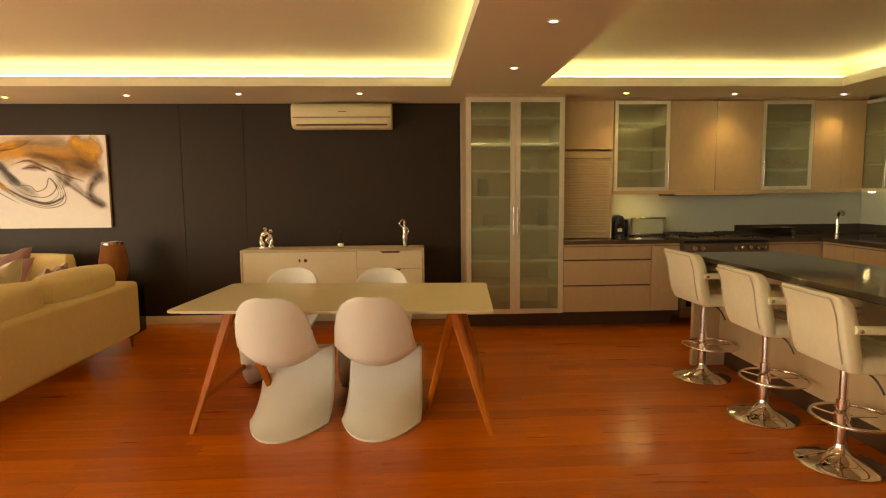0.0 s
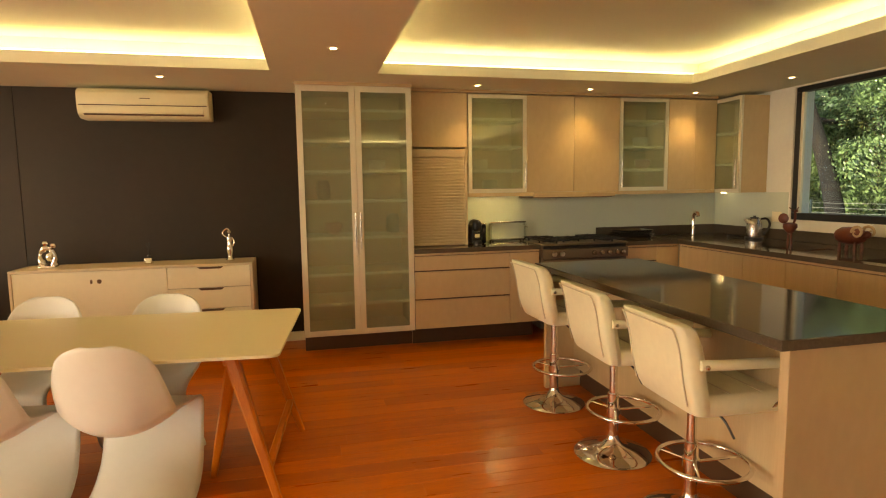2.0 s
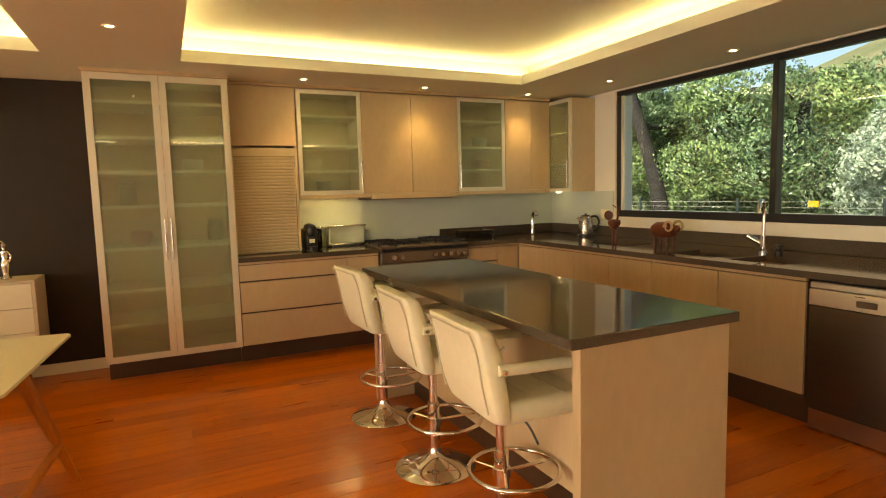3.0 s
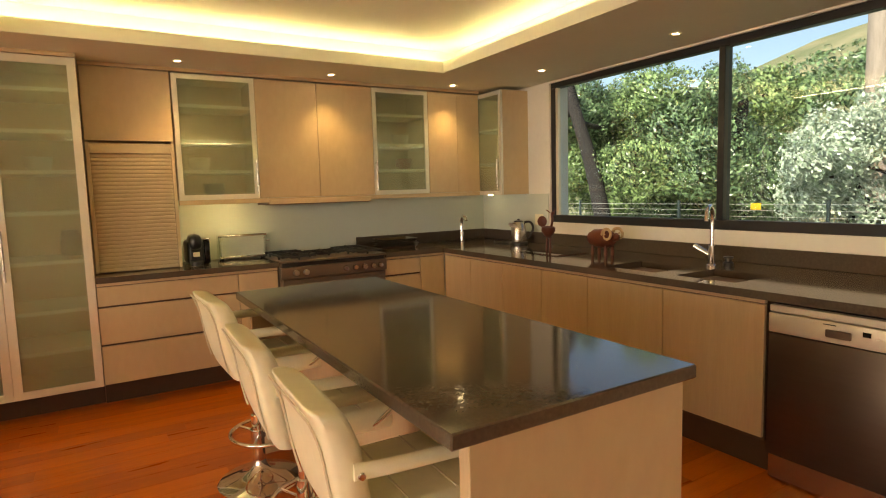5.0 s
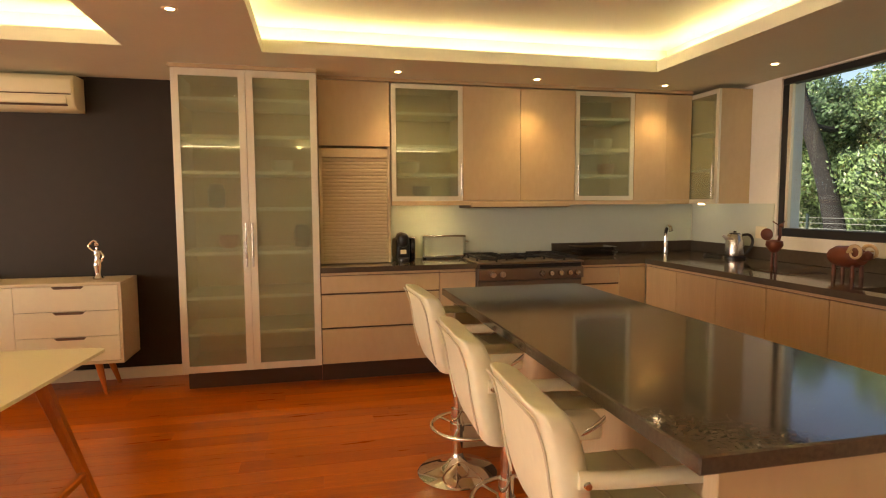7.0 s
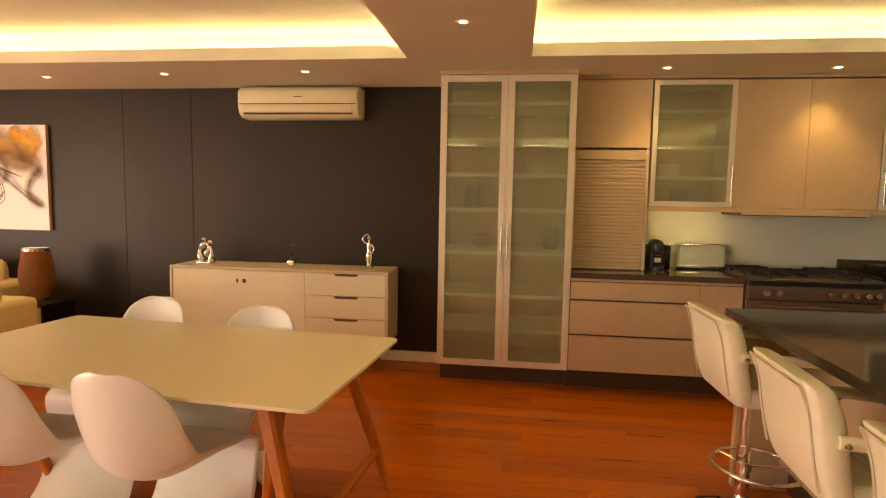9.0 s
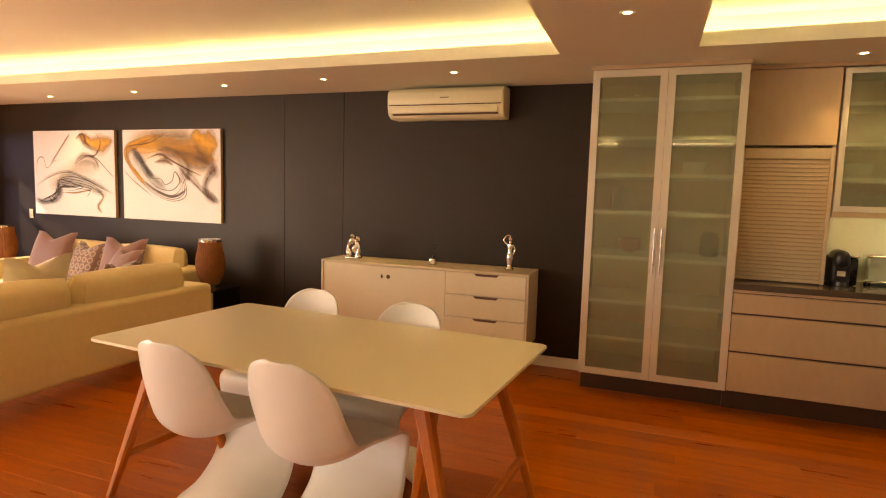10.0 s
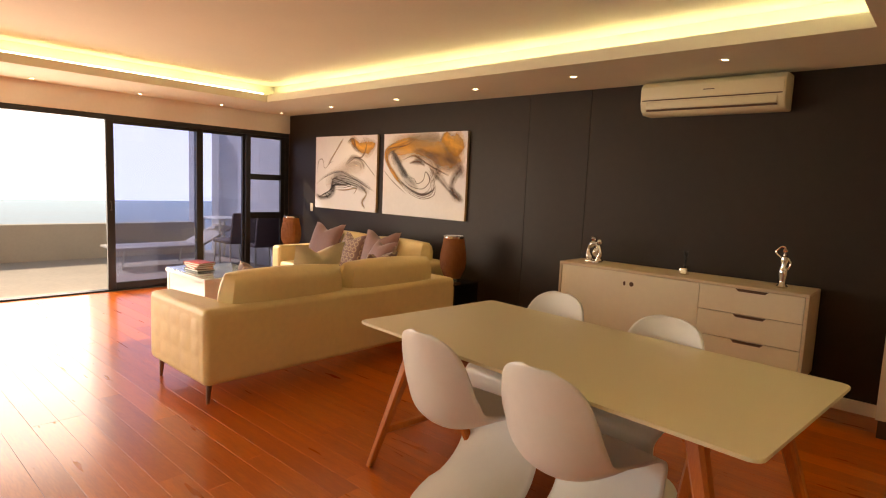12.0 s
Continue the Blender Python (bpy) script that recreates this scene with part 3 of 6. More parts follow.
solid("light_pelmet", box(2.757, 5.449, UY + 0.002, UY + 0.022, 1.368, 1.403, 0.002), M_maple, "maple pelmet under the wall cabinets", "trim", kind="structure")
hood = thing("cooker_hood", (3.85, UY + 0.1, 1.36), "slim built-in cooker hood with a maple front", "cooker hood")
part("front", box(3.41, 4.28, UY - 0.022, UY - 0.002, 1.352, 1.392, 0.003), M_maple, hood)
part("body", box(3.41, 4.28, UY + 0.026, YK - 0.006, 1.345, 1.401, 0.003), M_steel_dark, hood)

# corner cabinet on the window wall, its door facing the room
cc = thing("wall_cabinet", (5.61, 6.5, 1.37), "maple corner wall cabinet with a narrow frosted glass door", "cabinet", "wall cabinets")
bm = box(5.45 + 0.024, XE - 0.002, 6.30, 6.318, 1.37, 2.325)
box(5.474, XE - 0.002, 6.318, 6.80, 1.37, 1.388, bm=bm)
box(5.474, XE - 0.002, 6.318, 6.80, 2.307, 2.325, bm=bm)
box(5.45, XE - 0.002, 6.78, 6.80, 1.37, 2.325, bm=bm)
part("body", bm, M_maple, cc, smooth=False)
for z in (1.66, 1.98):
    part("shelf", box(5.50, XE - 0.004, 6.319, 6.779, z - 0.01, z + 0.01), M_inside, cc, smooth=False)
bm = ring(6.302, 6.778, 1.372, 2.323, 0.036, 5.45, 5.472, "x")
cd = part("door", bm, M_alu, cc, "aluminium-framed frosted glass door")
part("pane", box(5.458, 5.463, 6.338, 6.742, 1.408, 2.287), M_frost, cd, smooth=False)
bm = tube([(5.418, 6.33, 1.43), (5.418, 6.33, 1.70)], 0.006, 10)
for z in (1.45, 1.68):
    tube([(5.418, 6.33, z), (5.45, 6.33, z)], 0.005, 8, bm=bm)
part("handle", bm, M_steel, cd, "steel bar handle")

# splashback
solid("splashback", box(2.79, XE - 0.012, YK - 0.008, YK - 0.0005, 0.912, 1.404), M_splash, "pale green-white glass splashback", "splashback", kind="structure")
solid("splashback_side", box(XE - 0.008, XE - 0.0005, 6.02, YK - 0.01, 0.912, 1.369), M_splash, "pale green-white glass splashback", "splashback", kind="structure")


def base_unit(x0, x1, fronts, label):
    """A base cabinet against the back wall; fronts: heights of its drawers or door."""
    u = thing("base_cabinet", ((x0 + x1) / 2, 6.75, 0), label, "cabinet", "base cabinets")
    # body coloured dark so the gaps between fronts look shaded
    part("body", box(x0 + 0.001, x1 - 0.001, 6.474, YK - 0.003, 0.168, 0.868), M_gap, u, smooth=False)
    for a, b in fronts:
        part("drawer_front" if len(fronts) > 1 else "door", box(x0 + 0.002, x1 - 0.002, 6.45, 6.47, a, b, 0.0025), M_maple, u)
    part("top_rail", box(x0 + 0.001, x1 - 0.001, 6.451, 6.4735, 0.848, 0.868, 0.0015), M_maple, u)
    part("plinth", box(x0, x1, 6.62, 6.64, 0, 0.166), M_plinth, u, "dark brown plinth", smooth=False)
    return u


base_unit(2.192, 3.10, ((0.175, 0.438), (0.452, 0.699), (0.713, 0.842)), "pale maple base cabinet with three wide drawers")
base_unit(3.10, 3.395, ((0.175, 0.842),), "narrow pale maple base cabinet")
base_unit(4.305, 4.65, ((0.175, 0.438), (0.452, 0.699), (0.713, 0.842)), "pale maple base cabinet with three drawers")
base_unit(4.65, 4.898, ((0.175, 0.842),), "narrow pale maple base cabinet in the corner")

EX = 4.90       # fronts of the run under the window


def east_unit(y0, y1, leaves=1):
    u = thing("base_cabinet", (EX + 0.4, (y0 + y1) / 2, 0), "pale maple base cabinet under the window", "cabinet", "base cabinets")
    # dark body colour gives the door gaps their shade
    part("body", box(EX + 0.022, XE - 0.003, y0 + 0.001, y1 - 0.001, 0.168, 0.868), M_gap, u, smooth=False)
    s = (y1 - y0) / leaves
    for i in range(leaves):
        part("door", box(EX, EX + 0.02, y0 + s * i + 0.002, y0 + s * (i + 1) - 0.002, 0.19, 0.842, 0.0025), M_maple, u)
    part("top_rail", box(EX + 0.001, EX + 0.0215, y0 + 0.001, y1 - 0.001, 0.848, 0.868, 0.0015), M_maple, u)
    part("plinth", box(EX + 0.08, EX + 0.10, y0, y1, 0, 0.166), M_plinth, u, "dark brown plinth", smooth=False)


for a, b, n in ((6.03, 6.448, 1), (5.58, 6.03, 1), (5.126, 5.58, 1), (4.675, 5.126, 1), (3.533, 4.675, 2)):
    east_unit(a, b, n)


M_panel = mat("satin_steel_panel", (0.66, 0.60, 0.50), 0.42, 0.35, var=0.04, scale=5, stretch=(1, 0.08, 1))


def dishwasher(y0, y1):
    d = thing("dishwasher", (EX + 0.3, (y0 + y1) / 2, 0), "freestanding stainless steel dishwasher under the counter", "dishwasher", "dishwashers")
    part("casing", box(EX + 0.03, EX + 0.58, y0 + 0.003, y1 - 0.003, 0.02, 0.855, 0.004), M_black, d)
    part("door", box(EX - 0.012, EX + 0.028, y0 + 0.002, y1 - 0.002, 0.135, 0.72, 0.006, 2), M_dw, d, "dark brushed steel door")
    c = part("control_panel", box(EX - 0.014, EX + 0.028, y0 + 0.002, y1 - 0.002, 0.724, 0.815, 0.005, 2), M_panel, d, "pale steel control panel")
    part("top_rail", box(EX - 0.006, EX + 0.028, y0 + 0.002, y1 - 0.002, 0.819, 0.852, 0.004), M_panel, d)
    ym = (y0 + y1) / 2
    part("handle", box(EX - 0.020, EX - 0.0142, ym - 0.06, ym + 0.04, 0.748, 0.782, 0.004), M_steel_dark, c)
    part("display", box(EX - 0.0165, EX - 0.0142, ym - 0.13, ym - 0.10, 0.775, 0.795), M_blackglass, c, smooth=False)
    for i in range(5):
        part("button", box(EX - 0.017, EX - 0.0142, ym - 0.16 - i * 0.022, ym - 0.148 - i * 0.022, 0.770, 0.779, 0.001), M_alu, c)
    part("maker_bar", box(EX - 0.0155, EX - 0.0142, ym + 0.0, ym + 0.05, 0.800, 0.804), M_black, c, smooth=False)
    part("kickplate", box(EX + 0.01, EX + 0.028, y0 + 0.004, y1 - 0.004, 0.012, 0.128, 0.003), M_steel, d)
    return d


dishwasher(2.935, 3.51)
dishwasher(2.32, 2.90)
solid("base_cabinet", box(EX, XE - 0.003, YS + 0.3, 2.29, 0.002, 0.868, 0.003), M_maple, "plain maple base cabinet at the end of the run", "cabinet", "base cabinets")

# worktops
CZ0, CZ1 = 0.87, 0.91
solid("worktop", box(2.192, 3.397, 6.425, YK - 0.010, CZ0, CZ1, 0.003), M_granite, "dark grey-brown stone worktop", "worktop", "worktops")
CX = EX - 0.028
SINKS = ((4.235, 4.63), (3.745, 4.10))
SX0, SX1 = 5.0, 5.36
bm = bmesh.new()
ys = [YS + 0.3, SINKS[1][0], SINKS[1][1], SINKS[0][0], SINKS[0][1], 6.425]
box(CX, SX0, ys[0], 6.425, CZ0, CZ1, bm=bm)
box(SX1, XE - 0.012, ys[0], 6.425, CZ0, CZ1, bm=bm)
for a, b in ((ys[0], ys[1]), (ys[2], ys[3]), (ys[4], ys[5])):
    box(SX0, SX1, a, b, CZ0, CZ1, bm=bm)
box(4.303, XE - 0.012, 6.425, YK - 0.010, CZ0, CZ1, bm=bm)
bmesh.ops.remove_doubles(bm, verts=bm.verts[:], dist=0.0005)
wt = solid("worktop", bm, M_granite, "long dark stone corner worktop with two undermounted sinks", "worktop", "worktops")
bm = box(XE - 0.030, XE - 0.010, ys[0], YK - 0.032, CZ1 + 0.001, 1.012, 0.002)
part("upstand", bm, M_granite, wt)
part("upstand", box(4.29, XE - 0.010, YK - 0.030, YK - 0.0105, CZ1 + 0.001, 1.012, 0.002), M_granite, wt)
for a, b in SINKS:
    s = thing("sink", ((SX0 + SX1) / 2, (a + b) / 2, 0.72), "undermounted stainless steel sink bowl", "sink", "sinks")
    bm = bmesh.new()
    out, inn = rounded(SX0 - 0.006, SX1 + 0.006, a - 0.006, b + 0.006, 0.05), rounded(SX0 + 0.02, SX1 - 0.02, a + 0.02, b - 0.02, 0.05)
    top = [bm.verts.new((x, y, 0.869)) for x, y in out]
    low = [bm.verts.new((x, y, 0.72)) for x, y in inn]
    for i in range(len(out)):
        bm.faces.new((top[i], top[(i + 1) % len(out)], low[(i + 1) % len(out)], low[i]))
    bm.faces.new(low)
    part("bowl", bm, M_steel, s)
    part("waste", lathe([(0.0, 0.7205), (0.038, 0.7205), (0.04, 0.726), (0.03, 0.724), (0.0, 0.722)], ((SX0 + SX1) / 2, (a + b) / 2, 0), 20), M_chrome, s)

# range cooker
SX, SW = 3.40, 4.30
st = thing("range_cooker", ((SX + SW) / 2, 6.7, 0), "wide stainless steel range cooker with gas hob", "cooker")
part("body", box(SX + 0.003, SW - 0.003, 6.43, YK - 0.012, 0.10, 0.90, 0.003), M_steel_dark, st)
part("hob_plate", box(SX + 0.002, SW - 0.002, 6.395, YK - 0.012, 0.901, 0.916, 0.004), M_steel_dark, st, "dark steel hob plate")
cp = part("control_panel", box(SX + 0.004, SW - 0.004, 6.392, 6.428, 0.775, 0.865, 0.004), M_steel_dark, st)
# black strip set in the gap so that it looks deep and unlit
part("vent_gap_shade", box(SX + 0.02, SW - 0.02, 6.412, 6.429, 0.868, 0.897), M_black, st, smooth=False)
for x in (3.52, 3.60, 3.93, 4.01, 4.09, 4.17, 4.235):
    bm = lathe([(0.0, 0.0), (0.023, 0.0), (0.021, 0.024), (0.018, 0.028), (0.0, 0.028)], n=18)
    bmesh.ops.transform(bm, matrix=pose(x, 6.3915, 0.82, 90), verts=bm.verts[:])
    part("knob", bm, M_steel, cp)
od = part("oven_door", box(SX + 0.02, SW - 0.02, 6.40, 6.428, 0.20, 0.765, 0.004), M_steel_dark, st)
part("oven_window", box(SX + 0.05, SW - 0.05, 6.3965, 6.3998, 0.22, 0.70, 0.001), M_blackglass, od)
part("handle", tube([(SX + 0.06, 6.365, 0.725), (SW - 0.06, 6.365, 0.725)], 0.010, 12), M_steel_dark, od)
for i, (x, y, r) in enumerate(((3.56, 6.55, 0.035), (3.56, 6.82, 0.045), (3.85, 6.68, 0.06), (4.14, 6.55, 0.045), (4.14, 6.82, 0.035))):
    b = part("burner", lathe([(0.0, 0.919), (r, 0.919), (r, 0.930), (r * 0.75, 0.937), (0.0, 0.937)], (x, y, 0), 20), M_iron, st)
    for dx, dy, ox, oy in ((0.13, 0, 0, 0), (0, 0.125, 0, 0), (0.13, 0, 0, 0.12), (0.13, 0, 0, -0.12), (0, 0.125, 0.125, 0), (0, 0.125, -0.125, 0)):
        part("pan_support", box(x + ox - dx - 0.006, x + ox + dx + 0.006, y + oy - dy - 0.006, y + oy + dy + 0.006, 0.936, 0.950), M_iron, b, smooth=False)
    for dx, dy in ((0.125, 0.0), (-0.125, 0.0), (0, 0.12), (0, -0.12)):
        part("pan_support", box(x + dx - 0.0065, x + dx + 0.0065, y + dy - 0.0065, y + dy + 0.0065, 0.917, 0.955), M_iron, b, smooth=False)

# island
IX0, IX1, IY0, IY1 = 2.845, 3.665, 3.025, 5.225
isl = thing("kitchen_island", ((IX0 + IX1) / 2, (IY0 + IY1) / 2, 0), "maple kitchen island with an overhang for bar stools", "kitchen island")
part("body", box(3.12, IX1 - 0.03, IY0 + 0.07, IY1 - 0.07, 0.15, CZ0 - 0.001), M_maple, isl, smooth=False)
part("plinth", box(3.17, IX1 - 0.08, IY0 + 0.071, IY1 - 0.071, 0, 0.149), M_plinth, isl, "dark brown plinth", smooth=False)
for a in (IY0 + 0.025, IY1 - 0.068):
    part("end_panel", box(IX0 + 0.06, IX1 - 0.025, a, a + 0.043, 0, CZ0 - 0.001, 0.003), M_maple, isl)
solid("island_worktop", box(IX0, IX1, IY0, IY1, CZ0, CZ1, 0.004), M_granite, "polished dark stone island worktop", "worktop", "worktops")

# light strips under the wall cabinets
for x0, x1, y0, y1, z in ((2.95, 3.25, UY + 0.10, UY + 0.13, 1.402), (5.62, 5.68, 6.752, 6.766, 1.369)):
    solid("under_cabinet_light", box(x0, x1, y0, y1, z - 0.005, z - 0.001, 0.001), M_strip, "small lit strip under the wall cabinet", "light", "under-cabinet lights")


# ---- kitchen things ----
def worktop_things():
    # coffee machine
    c = thing("coffee_machine", (2.87, 6.77, CZ1), "small black capsule coffee machine", "coffee machine")
    part("body", box(2.795, 2.915, 6.70, 6.95, CZ1 + 0.002, CZ1 + 0.19, 0.030, 4), M_black, c)
    part("head", box(2.808, 2.902, 6.665, 6.86, CZ1 + 0.115, CZ1 + 0.238, 0.044, 5), M_black, c)
    part("drip_tray", lathe([(0.0, 0.002), (0.046, 0.002), (0.046, 0.032), (0.040, 0.036), (0.0, 0.036)], (2.855, 6.690, CZ1), 20), M_black, c)
    part("water_tank", box(2.918, 2.962, 6.74, 6.92, CZ1 + 0.002, CZ1 + 0.185, 0.012, 2), M_blackglass, c)
    part("tank_lid", box(2.916, 2.964, 6.738, 6.922, CZ1 + 0.187, CZ1 + 0.20, 0.004), M_chrome, c)
    part("badge", box(2.832, 2.880, 6.6965, 6.6995, CZ1 + 0.066, CZ1 + 0.100), M_cream, c, smooth=False)
    # toaster with glass sides
    t = thing("toaster", (3.24, 6.92, CZ1), "long glass-sided chrome toaster", "toaster")
    bm = box(3.05, 3.43, 6.88, 6.98, CZ1 + 0.012, CZ1 + 0.03, 0.005)
    box(3.05, 3.43, 6.88, 6.98, CZ1 + 0.185, CZ1 + 0.203, 0.005, bm=bm)
    part("chassis", bm, M_chrome, t)
    part("core", box(3.07, 3.41, 6.90, 6.96, CZ1 + 0.03, CZ1 + 0.185), M_inside, t, smooth=False)
    for y in (6.878, 6.976):
        part("glass_side", box(3.05, 3.43, y, y + 0.005, CZ1 + 0.012, CZ1 + 0.20, 0.001), M_clear, t)
    for x in (3.075, 3.405):
        for z in (0.03, 0.17):
            bm = lathe([(0.0, 0), (0.008, 0), (0.006, 0.008), (0.0, 0.009)], n=12)
            bmesh.ops.transform(bm, matrix=pose(x, 6.8775, CZ1 + z, 90), verts=bm.verts[:])
            part("stud", bm, M_chrome, t)
        for y in (6.89, 6.97):
            part("foot", lathe([(0.010, CZ1 + 0.001), (0.010, CZ1 + 0.013)], (x, y, 0), 12), M_black, t)
    part("lever", tube([(3.43, 6.93, CZ1 + 0.14), (3.465, 6.93, CZ1 + 0.14)], 0.006, 8), M_chrome, t)
    # trays beside the cooker
    s = thing("baking_tray", (4.58, 6.78, CZ1), "metal baking trays stacked on the worktop", "trays")
    for i, (dx, z) in enumerate(((0, 0.002), (0.012, 0.022), (-0.01, 0.042), (0.0, 0.065))):
        bm = bmesh.new()
        o, n = rounded(4.40 + dx, 4.76 + dx, 6.66, 6.92, 0.03), rounded(4.42 + dx, 4.74 + dx, 6.68, 6.90, 0.03)
        lo, hi = [bm.verts.new((x, y, CZ1 + z)) for x, y in n], [bm.verts.new((x, y, CZ1 + z + 0.022)) for x, y in o]
        bm.faces.new(lo[::-1])
        for k in range(len(o)):
            bm.faces.new((lo[k], lo[(k + 1) % len(o)], hi[(k + 1) % len(o)], hi[k]))
        part("tray", bm, M_steel, s)
    # slim chrome tap in the corner
    p = thing("filter_tap", (5.345, 6.84, CZ1), "slim curved chrome filter tap", "tap")
    part("base", lathe([(0.024, CZ1), (0.026, CZ1 + 0.01), (0.018, CZ1 + 0.05), (0.02, CZ1 + 0.09), (0.014, CZ1 + 0.11), (0.0, CZ1 + 0.11)], (5.345, 6.84, 0), 20), M_chrome, p)
    part("spout", tube(bend([(5.345, 6.84, CZ1 + 0.10), (5.345, 6.84, CZ1 + 0.20), (5.343, 6.81, CZ1 + 0.25), (5.34, 6.77, CZ1 + 0.245), (5.34, 6.755, CZ1 + 0.21)]), 0.019, 14), M_chrome, p)
    # kettle
    kx, ky = 5.575, 6.22
    k = thing("kettle", (kx, ky, CZ1), "brushed steel electric kettle on its base", "kettle")
    part("base", lathe([(0.0, CZ1), (0.085, CZ1), (0.085, CZ1 + 0.018), (0.07, CZ1 + 0.024), (0.0, CZ1 + 0.024)], (kx, ky, 0), 28), M_black, k)
    part("body", lathe([(0.0, CZ1 + 0.025), (0.076, CZ1 + 0.026), (0.078, CZ1 + 0.05), (0.068, CZ1 + 0.15), (0.058, CZ1 + 0.195), (0.050, CZ1 + 0.205), (0.0, CZ1 + 0.208)], (kx, ky, 0), 32), M_steel, k)
    part("lid", lathe([(0.045, CZ1 + 0.206), (0.04, CZ1 + 0.216), (0.012, CZ1 + 0.22), (0.012, CZ1 + 0.232), (0.0, CZ1 + 0.234)], (kx, ky, 0), 24), M_black, k)
    part("handle", tube(bend([(kx + 0.045, ky - 0.03, CZ1 + 0.20), (kx + 0.09, ky - 0.06, CZ1 + 0.20), (kx + 0.115, ky - 0.07, CZ1 + 0.14), (kx + 0.085, ky - 0.05, CZ1 + 0.06), (kx + 0.065, ky - 0.035, CZ1 + 0.05)]), 0.011, 10), M_black, k)
    part("spout", tube([(kx - 0.05, ky + 0.02, CZ1 + 0.165), (kx - 0.085, ky + 0.035, CZ1 + 0.195)], [0.022, 0.012], 12), M_steel, k)
    # kettle cable
    c = tube(bend([(5.50, 6.28, CZ1 + 0.006), (5.45, 6.42, CZ1 + 0.006), (5.52, 6.50, CZ1 + 0.02), (5.60, 6.45, CZ1 + 0.006)]), 0.005, 8)
    solid("kettle_cable", c, M_black, "black kettle cable lying on the worktop", "cable", smooth=True)
    # glass board with a red print
    b = thing("chopping_board", (5.33, 5.42, CZ1), "clear glass chopping board with a faded red print", "chopping board")
    M_print = mat("faded_red_print", (0.28, 0.07, 0.045), 0.25, alt=(0.16, 0.08, 0.06), scale=16)
    part("print", box(5.16, 5.46, 5.24, 5.50, CZ1 + 0.001, CZ1 + 0.003), M_print, b, smooth=False)
    part("glass", slab(rounded(5.14, 5.48, 5.22, 5.68, 0.02), CZ1 + 0.0035, CZ1 + 0.009), M_clear, b, smooth=False)
    # two carved animal ornaments
    M_carved = mat("red_brown_carved_wood", (0.16, 0.035, 0.014), 0.4, alt=(0.09, 0.02, 0.01), scale=12)
    x, y = 5.39, 5.60
    bm = lathe([(0.0, 0.10), (0.03, 0.115), (0.058, 0.16), (0.055, 0.19), (0.03, 0.20), (0.0, 0.195)], (x, y, CZ1), 20)
    for dy in (-0.02, 0.02):
        tube([(x, y + dy, CZ1), (x, y + dy * 0.8, CZ1 + 0.12)], [0.011, 0.008], 10, bm=bm)
    tube(bend([(x, y - 0.03, CZ1 + 0.18), (x, y - 0.05, CZ1 + 0.24), (x, y - 0.045, CZ1 + 0.30)]), 0.010, 10, bm=bm)
    merge(bm, lathe([(0.0, -0.018), (0.014, -0.008), (0.014, 0.008), (0.0, 0.018)], n=12), pose(x, y - 0.055, CZ1 + 0.305, 60))
    tube([(x - 0.018, y - 0.045, CZ1 + 0.31), (x - 0.05, y - 0.03, CZ1 + 0.335)], 0.004, 6, bm=bm)
    tube([(x + 0.018, y - 0.045, CZ1 + 0.31), (x + 0.05, y - 0.03, CZ1 + 0.335)], 0.004, 6, bm=bm)
    merge(bm, lathe([(0.0, -0.006), (0.04, -0.004), (0.045, 0), (0.04, 0.004), (0.0, 0.006)], n=20), pose(x, y + 0.075, CZ1 + 0.235, 0, 90, 20))
    tube([(x, y + 0.035, CZ1 + 0.17), (x, y + 0.065, CZ1 + 0.21)], 0.008, 8, bm=bm)
    solid("animal_ornament", bm, M_carved, "long-legged carved animal ornament with a round metal tail", "ornament", "carved ornaments", smooth=True, loc=(x, y, CZ1))
    x, y = 5.44, 5.06
    bm = bmesh.new()
    merge(bm, lathe([(0.0, -0.115), (0.045, -0.112), (0.066, -0.07), (0.070, 0.0), (0.066, 0.06), (0.045, 0.10), (0.0, 0.108)], n=24), pose(x, y, CZ1 + 0.125, 90, 0, 0) @ Matrix.Diagonal((1, 1, 1, 1)))
    for dx in (-0.035, 0.035):
        for dy in (-0.065, 0.065):
            tube([(x + dx, y + dy, CZ1), (x + dx, y + dy, CZ1 + 0.075)], [0.013, 0.011], 10, bm=bm)
    merge(bm, lathe([(0.0, -0.05), (0.028, -0.03), (0.03, 0.01), (0.0, 0.04)], n=16), pose(x, y - 0.13, CZ1 + 0.14, 70, 0, 0))
    ram = solid("ram_ornament", bm, M_carved, "round-bodied carved ram ornament with curled pale horns", "ornament", "carved ornaments", smooth=True, loc=(x, y, CZ1))
    for sx in (-0.05, 0.05):
        pts = [(x + sx * (1 + a / 14), y - 0.10 + (0.055 - a * 0.0052) * math.cos(a * 0.9), CZ1 + 0.155 + (0.055 - a * 0.0052) * math.sin(a * 0.9)) for a in range(10)]
        part("horn", tube(bend(pts, 3), [0.013 - 0.009 * i / 27 for i in range(28)], 8), M_oak, ram, "curled pale horn")
    # main tap
    x, y = 5.43, 4.165
    t = thing("kitchen_tap", (x, y, CZ1), "tall chrome swan-neck mixer tap", "tap")
    part("body", lathe([(0.03, CZ1), (0.03, CZ1 + 0.012), (0.021, CZ1 + 0.02), (0.021, CZ1 + 0.13), (0.0, CZ1 + 0.13)], (x, y, 0), 20), M_chrome, t)
